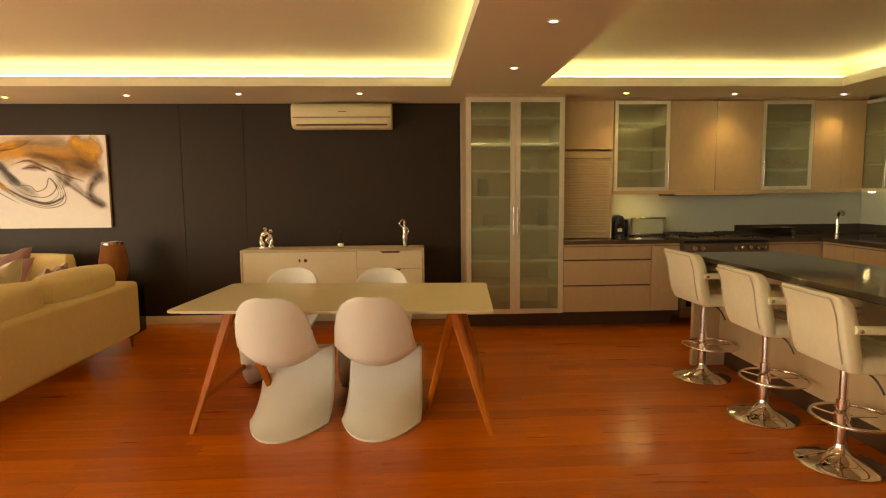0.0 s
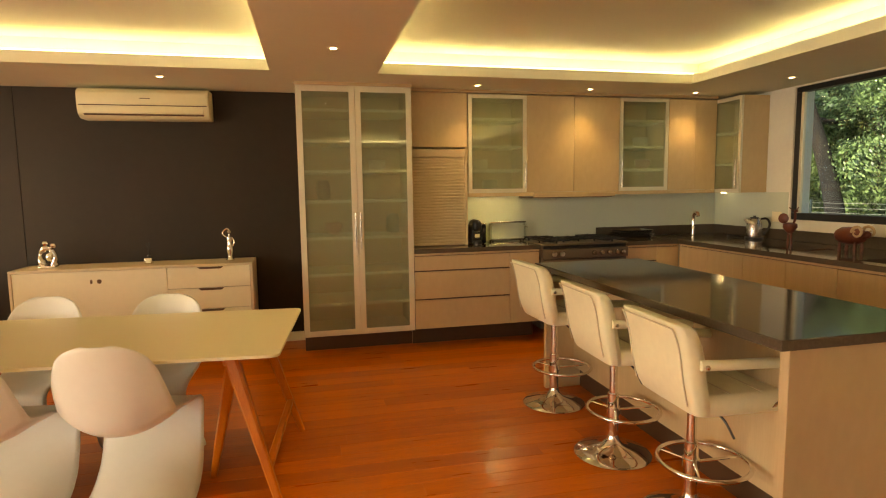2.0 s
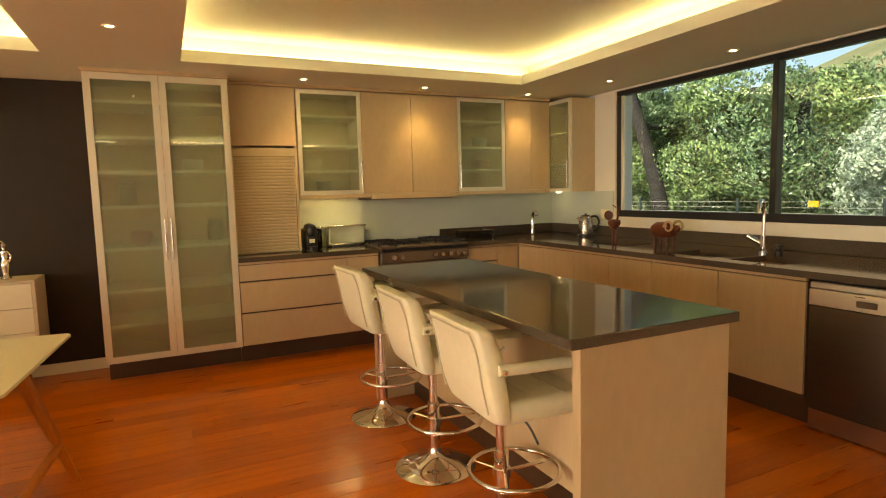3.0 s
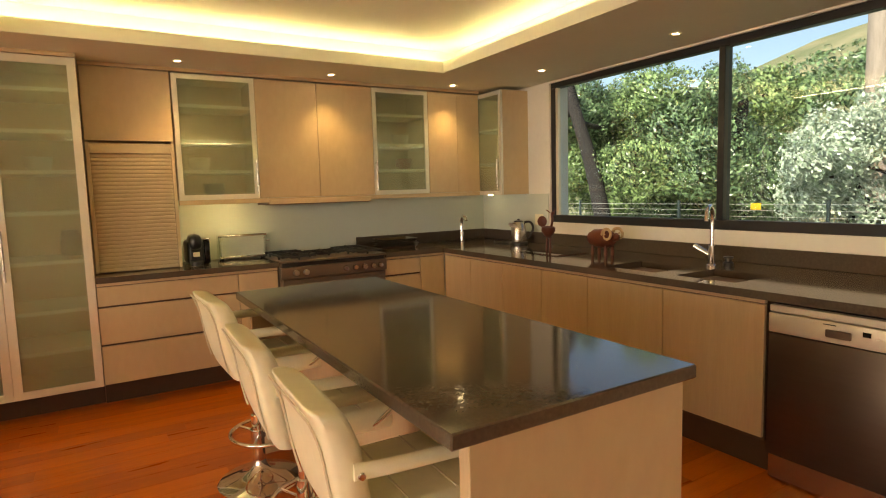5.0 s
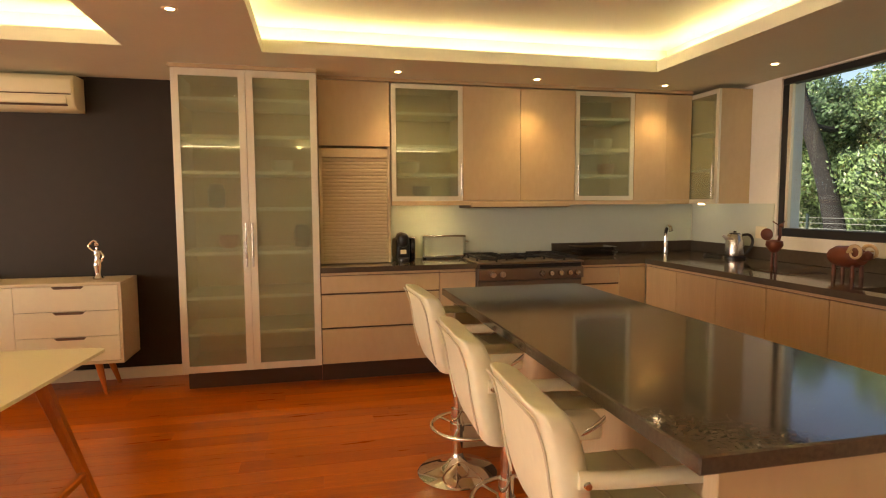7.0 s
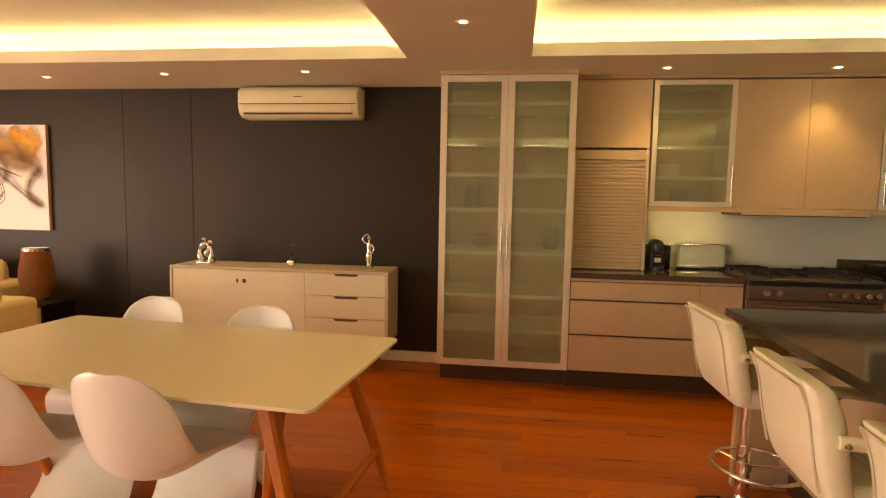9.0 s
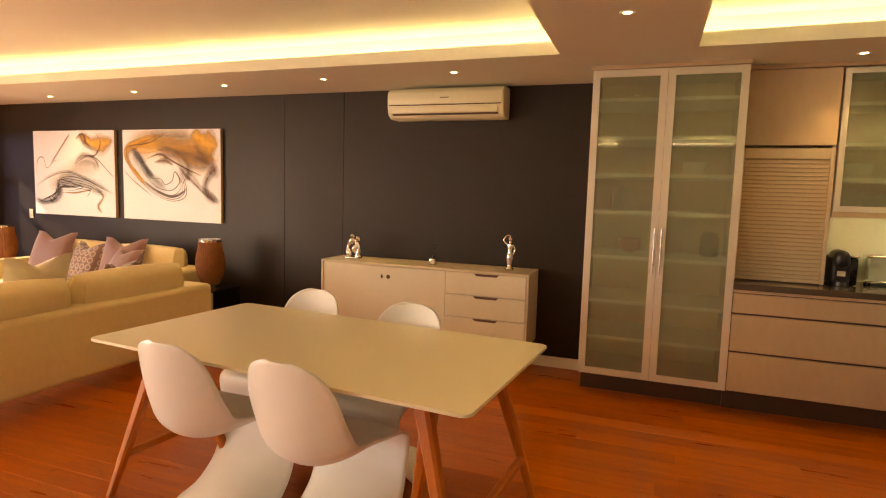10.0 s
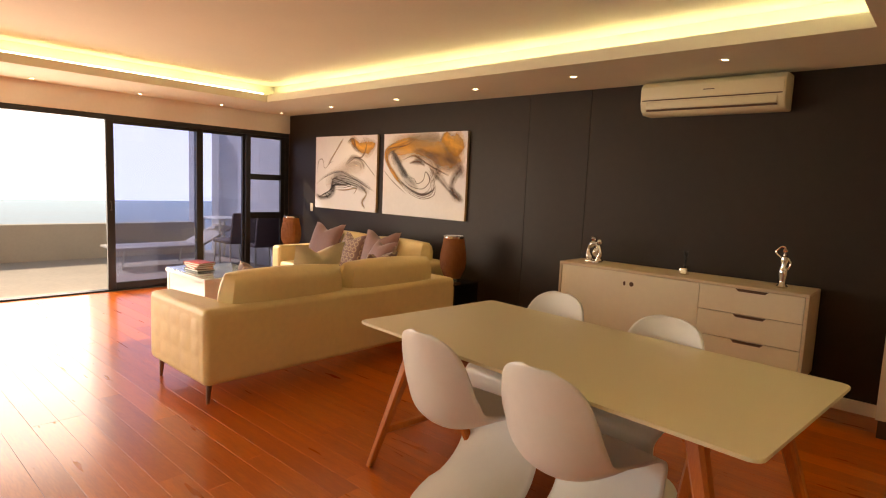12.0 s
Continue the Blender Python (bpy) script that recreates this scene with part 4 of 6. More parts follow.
    part("spout", tube(bend([(x, y, CZ1 + 0.12), (x, y, CZ1 + 0.30), (x - 0.02, y - 0.01, CZ1 + 0.355), (x - 0.07, y - 0.03, CZ1 + 0.375), (x - 0.125, y - 0.05, CZ1 + 0.345), (x - 0.14, y - 0.055, CZ1 + 0.29)]), 0.012, 12), M_chrome, t)
    part("lever", tube([(x - 0.005, y + 0.015, CZ1 + 0.075), (x - 0.03, y + 0.10, CZ1 + 0.125)], [0.017, 0.021], 14), M_chrome, t)
    x, y = 5.53, 4.12
    solid("sink_plug", lathe([(0.0, 0.0), (0.03, 0.0), (0.032, 0.02), (0.02, 0.03), (0.02, 0.045), (0.03, 0.05), (0.028, 0.06), (0.0, 0.062)], (x, y, CZ1), 20), M_black, "black rubber sink plug on the worktop", "plug", smooth=True, loc=(x, y, CZ1))
    # wall socket
    s = thing("wall_socket", (XE - 0.009, 6.14, 1.13), "white double wall socket", "socket")
    part("plate", box(XE - 0.017, XE - 0.0085, 6.08, 6.20, 1.08, 1.18, 0.004), M_cream, s)
    for y in (6.11, 6.17):
        part("outlet", lathe([(0.0, 0), (0.018, 0), (0.018, 0.001), (0.0, 0.001)], n=16), M_white, s).matrix_local = pose(-0.0085, y - 6.14, 0.0, 0, -90, 0)


worktop_things()


# ---- bar stools ----
LIFT = 0.0


def seat_part(name, bm, material, parent, label=""):
    """A part of the stool's seat, set forward of the pedestal."""
    bmesh.ops.translate(bm, vec=(0.09, 0, LIFT), verts=bm.verts[:])
    return part(name, bm, material, parent, label)


def bar_stool():
    """Faces +x: seat round the origin, backrest at -x."""
    s = thing("bar_stool", (0, 0, 0), "cream leatherette bar stool with arms on a chrome pedestal", "bar stool", "bar stools at the island")
    part("base", lathe([(0.0, 0.0), (0.198, 0.0), (0.205, 0.006), (0.195, 0.014), (0.12, 0.030), (0.055, 0.055), (0.034, 0.085), (0.030, 0.11), (0.0, 0.11)], n=40), M_chrome, s, "wide chrome trumpet base")
    part("column", tube([(0, 0, 0.10), (0, 0, 0.34)], 0.030, 20), M_chrome, s)
    part("gas_lift", tube([(0, 0, 0.34), (0, 0, 0.53 + LIFT)], 0.021, 18), M_chrome, s)
    ring = tube([(0.06 + 0.19 * math.cos(a * math.pi / 18), 0.19 * math.sin(a * math.pi / 18), 0.245) for a in range(36)], 0.010, 10, closed=True)
    f = part("foot_ring", ring, M_chrome, s)
    bm = tube([(0.03, 0.0, 0.245), (0.245, 0.0, 0.245)], 0.007, 8)
    for sy in (-1, 1):
        tube([(-0.0, 0.03 * sy, 0.245), (-0.06, 0.145 * sy, 0.245)], 0.007, 8, bm=bm)
    tube([(0, 0, 0.225), (0, 0, 0.265)], 0.037, 18, bm=bm)
    part("spokes", bm, M_chrome, f)
    part("lever", tube(bend([(0.02, -0.03, 0.525 + LIFT), (0.03, -0.15, 0.51 + LIFT), (0.05, -0.20, 0.44 + LIFT)]), 0.005, 8), M_black, s)
    seat = box(-0.20, 0.22, -0.215, 0.215, 0.535, 0.625, 0.035, 4)
    se = seat_part("seat", seat, M_leather, s)
    bm = bmesh.new()
    for x in (-0.06, 0.08):
        tube([(x, -0.19, 0.6262), (x, 0.19, 0.6262)], 0.003, 6, bm=bm)
    seat_part("seam", bm, M_seam, se)
    # backrest: a padded slab that leans back and rolls over at its top
    bm = bmesh.new()
    n, k = 12, 10
    prof = bend([(-0.185, 0, 0.545), (-0.205, 0, 0.62), (-0.223, 0, 0.71), (-0.240, 0, 0.815), (-0.265, 0, 0.89), (-0.285, 0, 0.92)], 3)
    rows = []
    for i, p in enumerate(prof):
        u = i / (len(prof) - 1)
        t = 0.052 * (0.55 + 0.45 * math.sin(math.pi * min(max(u * 0.9 + 0.08, 0), 1)) ** 0.5)
        hw = 0.228 * (1 - 0.10 * (2 * abs(u - 0.5)) ** 6)
        ring = []
        for j in range(2 * k):
            a = 2 * math.pi * j / (2 * k)
            cy, cx = math.cos(a), math.sin(a)
            yy = hw * (abs(cy) ** 0.28) * (1 if cy >= 0 else -1)
            xx = t * (abs(cx) ** 0.55) * (1 if cx >= 0 else -1)
            ring.append(bm.verts.new((p.x + xx, yy, p.z - xx * 0.12)))
        rows.append(ring)
    for r, q in zip(rows, rows[1:]):
        for j in range(2 * k):
            bm.faces.new((r[j], r[(j + 1) % (2 * k)], q[(j + 1) % (2 * k)], q[j]))
    bm.faces.new(rows[0][::-1])
    bm.faces.new(rows[-1])
    b = seat_part("backrest", bm, M_leather, s)
    mod = b.modifiers.new("round", "BEVEL")
    mod.width, mod.segments, mod.limit_method, mod.angle_limit = 0.012, 3, "ANGLE", radians(45)
    bm = bmesh.new()
    for sy in (-1, 1):
        tube([(p.x - 0.050, 0.190 * sy, p.z) for p in prof[2:-2]], 0.0035, 6, bm=bm)
    tube([(prof[-3].x - 0.051, -0.190, prof[-3].z), (prof[-3].x - 0.051, 0.190, prof[-3].z)], 0.0035, 6, bm=bm)
    seat_part("piping", bm, M_seam, b)
    for sy in (-1, 1):
        y = 0.246 * sy
        arm = seat_part("armrest", tube(bend([(-0.225, y * 0.94, 0.765), (-0.12, y, 0.765), (0.06, y, 0.76), (0.20, y * 0.98, 0.745)]), [0.021] * 18 + [0.019], 12), M_leather, s)
        seat_part("arm_bracket", tube(bend([(0.19, y * 0.98, 0.745), (0.235, y * 0.97, 0.70), (0.19, y * 0.93, 0.62), (0.10, y * 0.80, 0.555), (0.0, y * 0.6, 0.54)]), 0.010, 10), M_chrome, arm)
        st_ = lathe([(0.0, 0.0), (0.010, 0.0), (0.008, 0.006), (0.0, 0.007)], n=12)
        bmesh.ops.transform(st_, matrix=pose(-0.215, y * 1.06, 0.765, -90 * sy), verts=st_.verts[:])
        seat_part("bolt", st_, M_silver, arm)
    return s


for LIFT, x, y, turn in ((0.04, 2.845, 4.885, 2), (0.012, 2.845, 4.12, -2), (-0.008, 2.865, 3.50, -2)):
    bar_stool().matrix_basis = pose(x, y, 0, 0, 0, turn)


# ---- dining table and chairs ----
def dining_table():
    t = thing("dining_table", (0.225, 4.545, 0), "off-white lacquered dining table on splayed orange wood legs", "table")
    cx, cy, hx, hy = 0.225, 4.545, 0.953, 0.505
    bm = slab(rounded(cx - hx, cx + hx, cy - hy, cy + hy, 0.035), 0.7215, 0.735)
    bmesh.ops.bevel(bm, geom=[e for e in bm.edges if abs(e.verts[0].co.z - e.verts[1].co.z) < 0.001], offset=0.003, segments=2, affect="EDGES", profile=0.5)
    part("tabletop", bm, M_tabletop, t, smooth=False)
    part("underframe", slab(rounded(cx - hx + 0.05, cx + hx - 0.05, cy - hy + 0.05, cy + hy - 0.05, 0.03), 0.708, 0.721), M_tabletop, t, smooth=False)
    for sx, off in ((1, 0.035), (-1, -0.075)):
        # a trestle: two outer legs joined by a low stretcher, and a third leg leaning in under the top
        mx = cx + sx * (0.69 + off)
        for fx, fy, ty in ((0.215, -0.50, -0.39), (0.215, 0.40, 0.33), (-0.18, -0.10, -0.30)):
            a, b = Vector((mx, cy + ty, 0.708)), Vector((mx + sx * fx, cy + fy, 0.0))
            part("leg", leg_bar(a, b, 0.032, 0.017), M_teak, t)
        a, b = Vector((mx + sx * 0.155, cy - 0.455, 0.20)), Vector((mx + sx * 0.155, cy + 0.37, 0.20))
        part("stretcher", leg_bar(a, b, 0.018, 0.018), M_teak, t)
        part("rail", box(mx - 0.03, mx + 0.03, cy - 0.42, cy + 0.37, 0.672, 0.7075, 0.004), M_teak, t)
    t.rotation_euler = (0, 0, radians(-4.8))


def leg_bar(a, b, ra, rb):
    """A tapered square bar with softened edges; its ends are cut level."""
    bm = bmesh.new()
    d = (b - a).normalized()
    flat = abs(d.z) > 0.5
    u = Vector((1, 0, 0)) if flat else d.cross(Vector((0, 0, 1))).normalized()
    v = Vector((0, 1, 0)) if flat else Vector((0, 0, 1))
    rings = []
    for p, r in ((a, ra), (b, rb)):
        ring = []
        for cx, cy in ((1, 0.6), (0.6, 1), (-0.6, 1), (-1, 0.6), (-1, -0.6), (-0.6, -1), (0.6, -1), (1, -0.6)):
            ring.append(bm.verts.new(p + u * cx * r + v * cy * r))
        rings.append(ring)
    for j in range(8):
        bm.faces.new((rings[0][j], rings[0][(j + 1) % 8], rings[1][(j + 1) % 8], rings[1][j]))
    bm.faces.new(rings[0][::-1])
    bm.faces.new(rings[1])
    return bm


dining_table()


def s_chair():
    """One moulded shell: back, seat and sweeping foot. Faces +y, foot spreading to -y."""
    prof = bend([(0, -0.268, 0.835), (0, -0.262, 0.78), (0, -0.247, 0.66), (0, -0.228, 0.54), (0, -0.192, 0.450), (0, -0.105, 0.402), (0, 0.05, 0.402), (0, 0.215, 0.432), (0, 0.282, 0.428),
                 (0, 0.296, 0.395), (0, 0.280, 0.33), (0, 0.232, 0.235), (0, 0.145, 0.150), (0, 0.01, 0.080), (0, -0.14, 0.028), (0, -0.265, 0.004)], 7)
    n, k = len(prof), 24
    bm = bmesh.new()
    rows = []
    run = [0.0]
    for a, b in zip(prof, prof[1:]):
        run.append(run[-1] + (b - a).length)
    def soft(at, values):
        line = np.interp([r / run[-1] for r in run], at, values)
        for _ in range(6):
            line[1:-1] = (line[:-2] + 2 * line[1:-1] + line[2:]) / 4
        return line

    # half width, forward wrap and side lift along the shell
    widths = soft([0, 0.006, 0.015, 0.03, 0.05, 0.08, 0.12, 0.22, 0.30, 0.42, 0.52, 0.58, 0.66, 0.80, 0.92, 1.0], [0.055, 0.105, 0.138, 0.168, 0.190, 0.208, 0.221, 0.236, 0.242, 0.240, 0.236, 0.234, 0.236, 0.240, 0.243, 0.248])
    wraps = soft([0, 0.06, 0.2, 0.3, 0.4, 0.5, 0.56, 0.62, 0.70, 0.80, 0.90, 1.0], [0.012, 0.055, 0.095, 0.07, 0.0, 0.0, -0.01, 0.0, 0.05, 0.14, 0.23, 0.30])
    lifts = soft([0, 0.12, 0.20, 0.28, 0.36, 0.44, 0.50, 0.56, 0.62, 1.0], [0.0, 0.005, 0.045, 0.10, 0.10, 0.05, 0.01, -0.03, -0.02, 0.0])
    for p, w, wrap, lift in zip(prof, widths, wraps, lifts):
        row = []
        for j in range(k + 1):
            u = 2 * j / k - 1
            q = abs(u) ** 2.2
            row.append(bm.verts.new((u * w, p.y + wrap * q, max(p.z + lift * q, 0.0065))))
        rows.append(row)
    for r, q in zip(rows, rows[1:]):
        for j in range(k):
            bm.faces.new((r[j], r[j + 1], q[j + 1], q[j]))
    c = solid("dining_chair", bm, M_plastic, "white moulded plastic cantilever chair at the dining table", "chair", "chairs round the table", smooth=True)
    mod = c.modifiers.new("thickness", "SOLIDIFY")
    mod.thickness, mod.offset = 0.011, 0.0
    return c


CH = s_chair()
CH.matrix_basis = pose(-0.105, 4.19, 0, 0, 0, -6)
copy_thing(CH, pose(0.463, 4.17, 0, 0, 0, -6))
copy_thing(CH, pose(-0.28, 4.99, 0, 0, 0, 174))
copy_thing(CH, pose(0.415, 4.87, 0, 0, 0, 174))


# ---- sideboard and what stands on it ----
def sideboard():
    x0, x1, y0, y1, z0, z1 = -1.08, 0.785, 6.61, 7.0, 0.24, 0.836
    s = thing("sideboard", (-0.14, 6.9, 0), "low cream sideboard with doors, three drawers and splayed wood legs", "sideboard")
    t = 0.022
    bm = box(x0, x1, y0, y1, z1 - t, z1, 0.003)
    box(x0, x1, y0, y1, z0, z0 + t, 0.003, bm=bm)
    box(x0, x0 + t, y0, y1, z0 + t, z1 - t, 0.003, bm=bm)
    box(x1 - t, x1, y0, y1, z0 + t, z1 - t, 0.003, bm=bm)
    part("case", bm, M_oak_cream, s)
    part("back", box(x0 + t, x1 - t, y0 + 0.03, y1 - 0.01, z0 + t, z1 - t), M_gap, s, smooth=False)
    d = 0.095
    for a, b, yy in ((x0 + t + 0.002, d - 0.004, 0.006),):
        part("sliding_door", box(a, b, y0 + yy, y0 + yy + 0.018, z0 + t + 0.002, z1 - t - 0.003, 0.0015), M_cream, s)
    # thin dark discs stand for the shade inside the finger holes
    for x, half in ((-0.485, True), (-0.425, False)):
        bm = lathe([(0.0, 0), (0.018, 0), (0.018, 0.0015), (0.0, 0.0015)], n=20)
        if half:
            bmesh.ops.transform(bm, matrix=Matrix.Diagonal((0.55, 1, 1, 1)), verts=bm.verts[:])
        bmesh.ops.transform(bm, matrix=pose(x, y0 + 0.006, 0.725, 90), verts=bm.verts[:])
        part("finger_hole_shade", bm, M_gap, s, "flat dark disc for a finger hole's shade")
    hz = (z1 - t - z0 - t) / 3
    for i in range(3):
        a, b = z0 + t + hz * i + 0.002, z0 + t + hz * (i + 1) - 0.002
        f = part("drawer", box(d, x1 - t - 0.003, y0 + 0.004, y0 + 0.022, a, b, 0.0015), M_cream, s)
        xm = (d + x1) / 2
        # dark plate in place of the cut-out pull's shade
        pts = [(xm - 0.105, b - 0.001), (xm - 0.085, b - 0.020), (xm + 0.085, b - 0.020), (xm + 0.105, b - 0.001)]
        bm = bmesh.new()
        lo, hi = [bm.verts.new((x, y0 + 0.0015, z)) for x, z in pts], [bm.verts.new((x, y0 + 0.0045, z)) for x, z in pts]
        bm.faces.new(lo)
        bm.faces.new(hi[::-1])
        for k in range(4):
            bm.faces.new((lo[k], lo[(k + 1) % 4], hi[(k + 1) % 4], hi[k]))
        part("finger_pull_shade", bm, M_gap, f, "flat dark shape for a cut-out pull's shade", smooth=False)
    for x, sx in ((x0 + 0.20, -1), (x1 - 0.20, 1)):
        for y, sy in ((y0 + 0.08, -1), (y1 - 0.10, 1)):
            part("leg", tube([(x, y, z0 - 0.001), (x + 0.06 * sx, y + 0.045 * sy, 0.0)], [0.027, 0.014], 14), M_teak, s)


M_oak_cream = mat("whitened_oak", (0.68, 0.58, 0.42), 0.4, alt=(0.60, 0.49, 0.33), scale=4, stretch=(0.6, 6, 6))
sideboard()
SBZ = 0.836


def ornaments():
    x, y = -0.85, 6.78
    bm = box(x - 0.065, x + 0.065, y - 0.04, y + 0.04, SBZ, SBZ + 0.02, 0.006, 2)
    tube(bend([(x - 0.03, y, SBZ + 0.02), (x - 0.055, y, SBZ + 0.08), (x - 0.045, y, SBZ + 0.14), (x, y, SBZ + 0.165), (x + 0.03, y, SBZ + 0.13), (x + 0.01, y, SBZ + 0.08), (x + 0.05, y, SBZ + 0.04), (x + 0.055, y, SBZ + 0.02)]), [0.022 + 0.008 * math.sin(i * 0.5) for i in range(43)], 12, bm=bm)
    tube(bend([(x + 0.03, y, SBZ + 0.02), (x + 0.055, y, SBZ + 0.09), (x + 0.035, y, SBZ + 0.15)]), 0.018, 10, bm=bm)
    for cx, cz in ((x - 0.012, 0.205), (x + 0.045, 0.185)):
        merge(bm, lathe([(0.0, -0.026), (0.018, -0.018), (0.025, 0.0), (0.018, 0.018), (0.0, 0.026)], n=16), pose(cx, y, SBZ + cz))
    solid("sculpture", bm, M_silver, "silver abstract embracing sculpture on the sideboard", "sculpture", "silver sculptures", smooth=True, loc=(x, y, SBZ))
    x, y = 0.585, 6.78
    bm = lathe([(0.0, 0.0), (0.035, 0.0), (0.037, 0.012), (0.022, 0.03), (0.02, 0.05), (0.030, 0.10), (0.027, 0.13), (0.017, 0.155), (0.026, 0.19), (0.022, 0.215), (0.010, 0.225), (0.010, 0.24), (0.0, 0.24)], (x, y, SBZ), 20)
    merge(bm, lathe([(0.0, -0.024), (0.016, -0.012), (0.018, 0.004), (0.0, 0.022)], n=14), pose(x, y, SBZ + 0.262))
    tube(bend([(x - 0.02, y, SBZ + 0.21), (x - 0.055, y, SBZ + 0.245), (x - 0.025, y, SBZ + 0.285), (x, y, SBZ + 0.28)]), 0.007, 8, bm=bm)
    tube(bend([(x + 0.02, y, SBZ + 0.21), (x + 0.04, y, SBZ + 0.17), (x + 0.022, y, SBZ + 0.13)]), 0.007, 8, bm=bm)
    solid("figurine", bm, M_silver, "slender silver figurine on the sideboard", "sculpture", "silver sculptures", smooth=True, loc=(x, y, SBZ))
    x, y = -0.08, 6.78
    d = thing("reed_diffuser", (x, y, SBZ), "small glass reed diffuser with dark sticks", "diffuser")
    part("bottle", box(x - 0.03, x + 0.03, y - 0.03, y + 0.03, SBZ + 0.001, SBZ + 0.055, 0.007, 2), M_silver, d)
    part("label", box(x - 0.02, x + 0.02, y - 0.0312, y - 0.0302, SBZ + 0.012, SBZ + 0.042), M_cream, d, smooth=False)
    part("neck", lathe([(0.013, SBZ + 0.053), (0.013, SBZ + 0.075), (0.009, SBZ + 0.076)], (x, y, 0), 14), M_black, d)
    for i in range(5):
        a = i * 1.3
        part("reed", tube([(x, y, SBZ + 0.07), (x + 0.016 * math.cos(a), y + 0.016 * math.sin(a), SBZ + 0.185)], 0.0035, 6), M_black, d)


ornaments()


def air_conditioner():
    x0, x1, y0, y1, z0, z1 = -0.57, 0.47, 6.83, YN - 0.001, 2.08, 2.338
    a = thing("air_conditioner", (-0.05, 7.1, z0), "white wall-mounted air conditioner in a cove-lit yellow tone", "air conditioner")
    prof = [(y1, z0), (y0 + 0.07, z0), (y0 + 0.02, z0 + 0.035), (y0 + 0.002, z0 + 0.09), (y0, z0 + 0.20), (y0 + 0.012, z1 - 0.03), (y0 + 0.05, z1 - 0.004), (y1, z1)]
    bm = bmesh.new()
    l, r = [bm.verts.new((x0, y, z)) for y, z in prof], [bm.verts.new((x1, y, z)) for y, z in prof]
    bm.faces.new(l)
    bm.faces.new(r[::-1])
    for i in range(len(prof)):
        j = (i + 1) % len(prof)
        bm.faces.new((l[i], l[j], r[j], r[i]))
    bmesh.ops.bevel(bm, geom=[e for e in bm.edges if abs(e.verts[0].co.x - e.verts[1].co.x) < 1e-4], offset=0.012, segments=3, affect="EDGES", profile=0.5)
    part("body", bm, M_acwhite, a)
    part("front_panel", box(x0 + 0.012, x1 - 0.012, y0 - 0.006, y0 + 0.004, z0 + 0.115, z1 - 0.045, 0.003, 2), M_acwhite, a)
    # solid dark strips stand for the shade in the casing's gaps
    part("panel_gap_shade", box(x0 + 0.02, x1 - 0.02, y0 - 0.003, y0 + 0.006, z0 + 0.105, z0 + 0.112), M_gap, a, smooth=False)
    part("louvre", box(x0 + 0.05, x1 - 0.05, y0 - 0.002, y0 + 0.020, z0 + 0.040, z0 + 0.098, 0.006, 2), M_acwhite, a)
    part("outlet_gap_shade", box(x0 + 0.05, x1 - 0.05, y0 + 0.012, y0 + 0.030, z0 + 0.026, z0 + 0.0385), M_gap, a, smooth=False)
    part("maker_bar", box(-0.08, 0.0, y0 - 0.0072, y0 - 0.0058, z1 - 0.095, z1 - 0.088), M_steel_dark, a, smooth=False)


air_conditioner()


# ---- pictures ----
def ink(name, colour):
    """Printed ink that thins out to the stroke's edges."""
    m = mat(name, colour, 0.6, var=0.15, scale=8)
    nt = m.node_tree
    at = nt.nodes.new("ShaderNodeAttribute")
    at.attribute_name = "ink"
    wisps = nt.nodes.new("ShaderNodeTexNoise")
    wisps.inputs["Scale"].default_value, wisps.inputs["Detail"].default_value = 9.0, 4.0
    mr = nt.nodes.new("ShaderNodeMapRange")
    mr.inputs["From Min"].default_value, mr.inputs["From Max"].default_value = 0.25, 0.70
    mr.inputs["To Min"].default_value, mr.inputs["To Max"].default_value = 0.75, 1.25
    mu = nt.nodes.new("ShaderNodeMath")
    mu.operation = "MULTIPLY"
    nt.links.new(wisps.outputs[0], mr.inputs[0])
    nt.links.new(at.outputs["Fac"], mu.inputs[0])
    nt.links.new(mr.outputs[0], mu.inputs[1])
    nt.links.new(mu.outputs[0], nt.nodes["Principled BSDF"].inputs["Alpha"])
    return m


INKS = {"amber": ink("amber_ink", (0.74, 0.38, 0.035)), "brown": ink("brown_ink", (0.15, 0.07, 0.03)), "black": ink("black_ink", (0.035, 0.028, 0.025)),
        "slate": ink("slate_ink", (0.09, 0.085, 0.085)), "ochre": ink("ochre_ink", (0.42, 0.28, 0.12))}
M_canvas = mat("printed_canvas", (0.88, 0.91, 0.94), 0.65, var=0.03, bump=0.15, bump_scale=400)


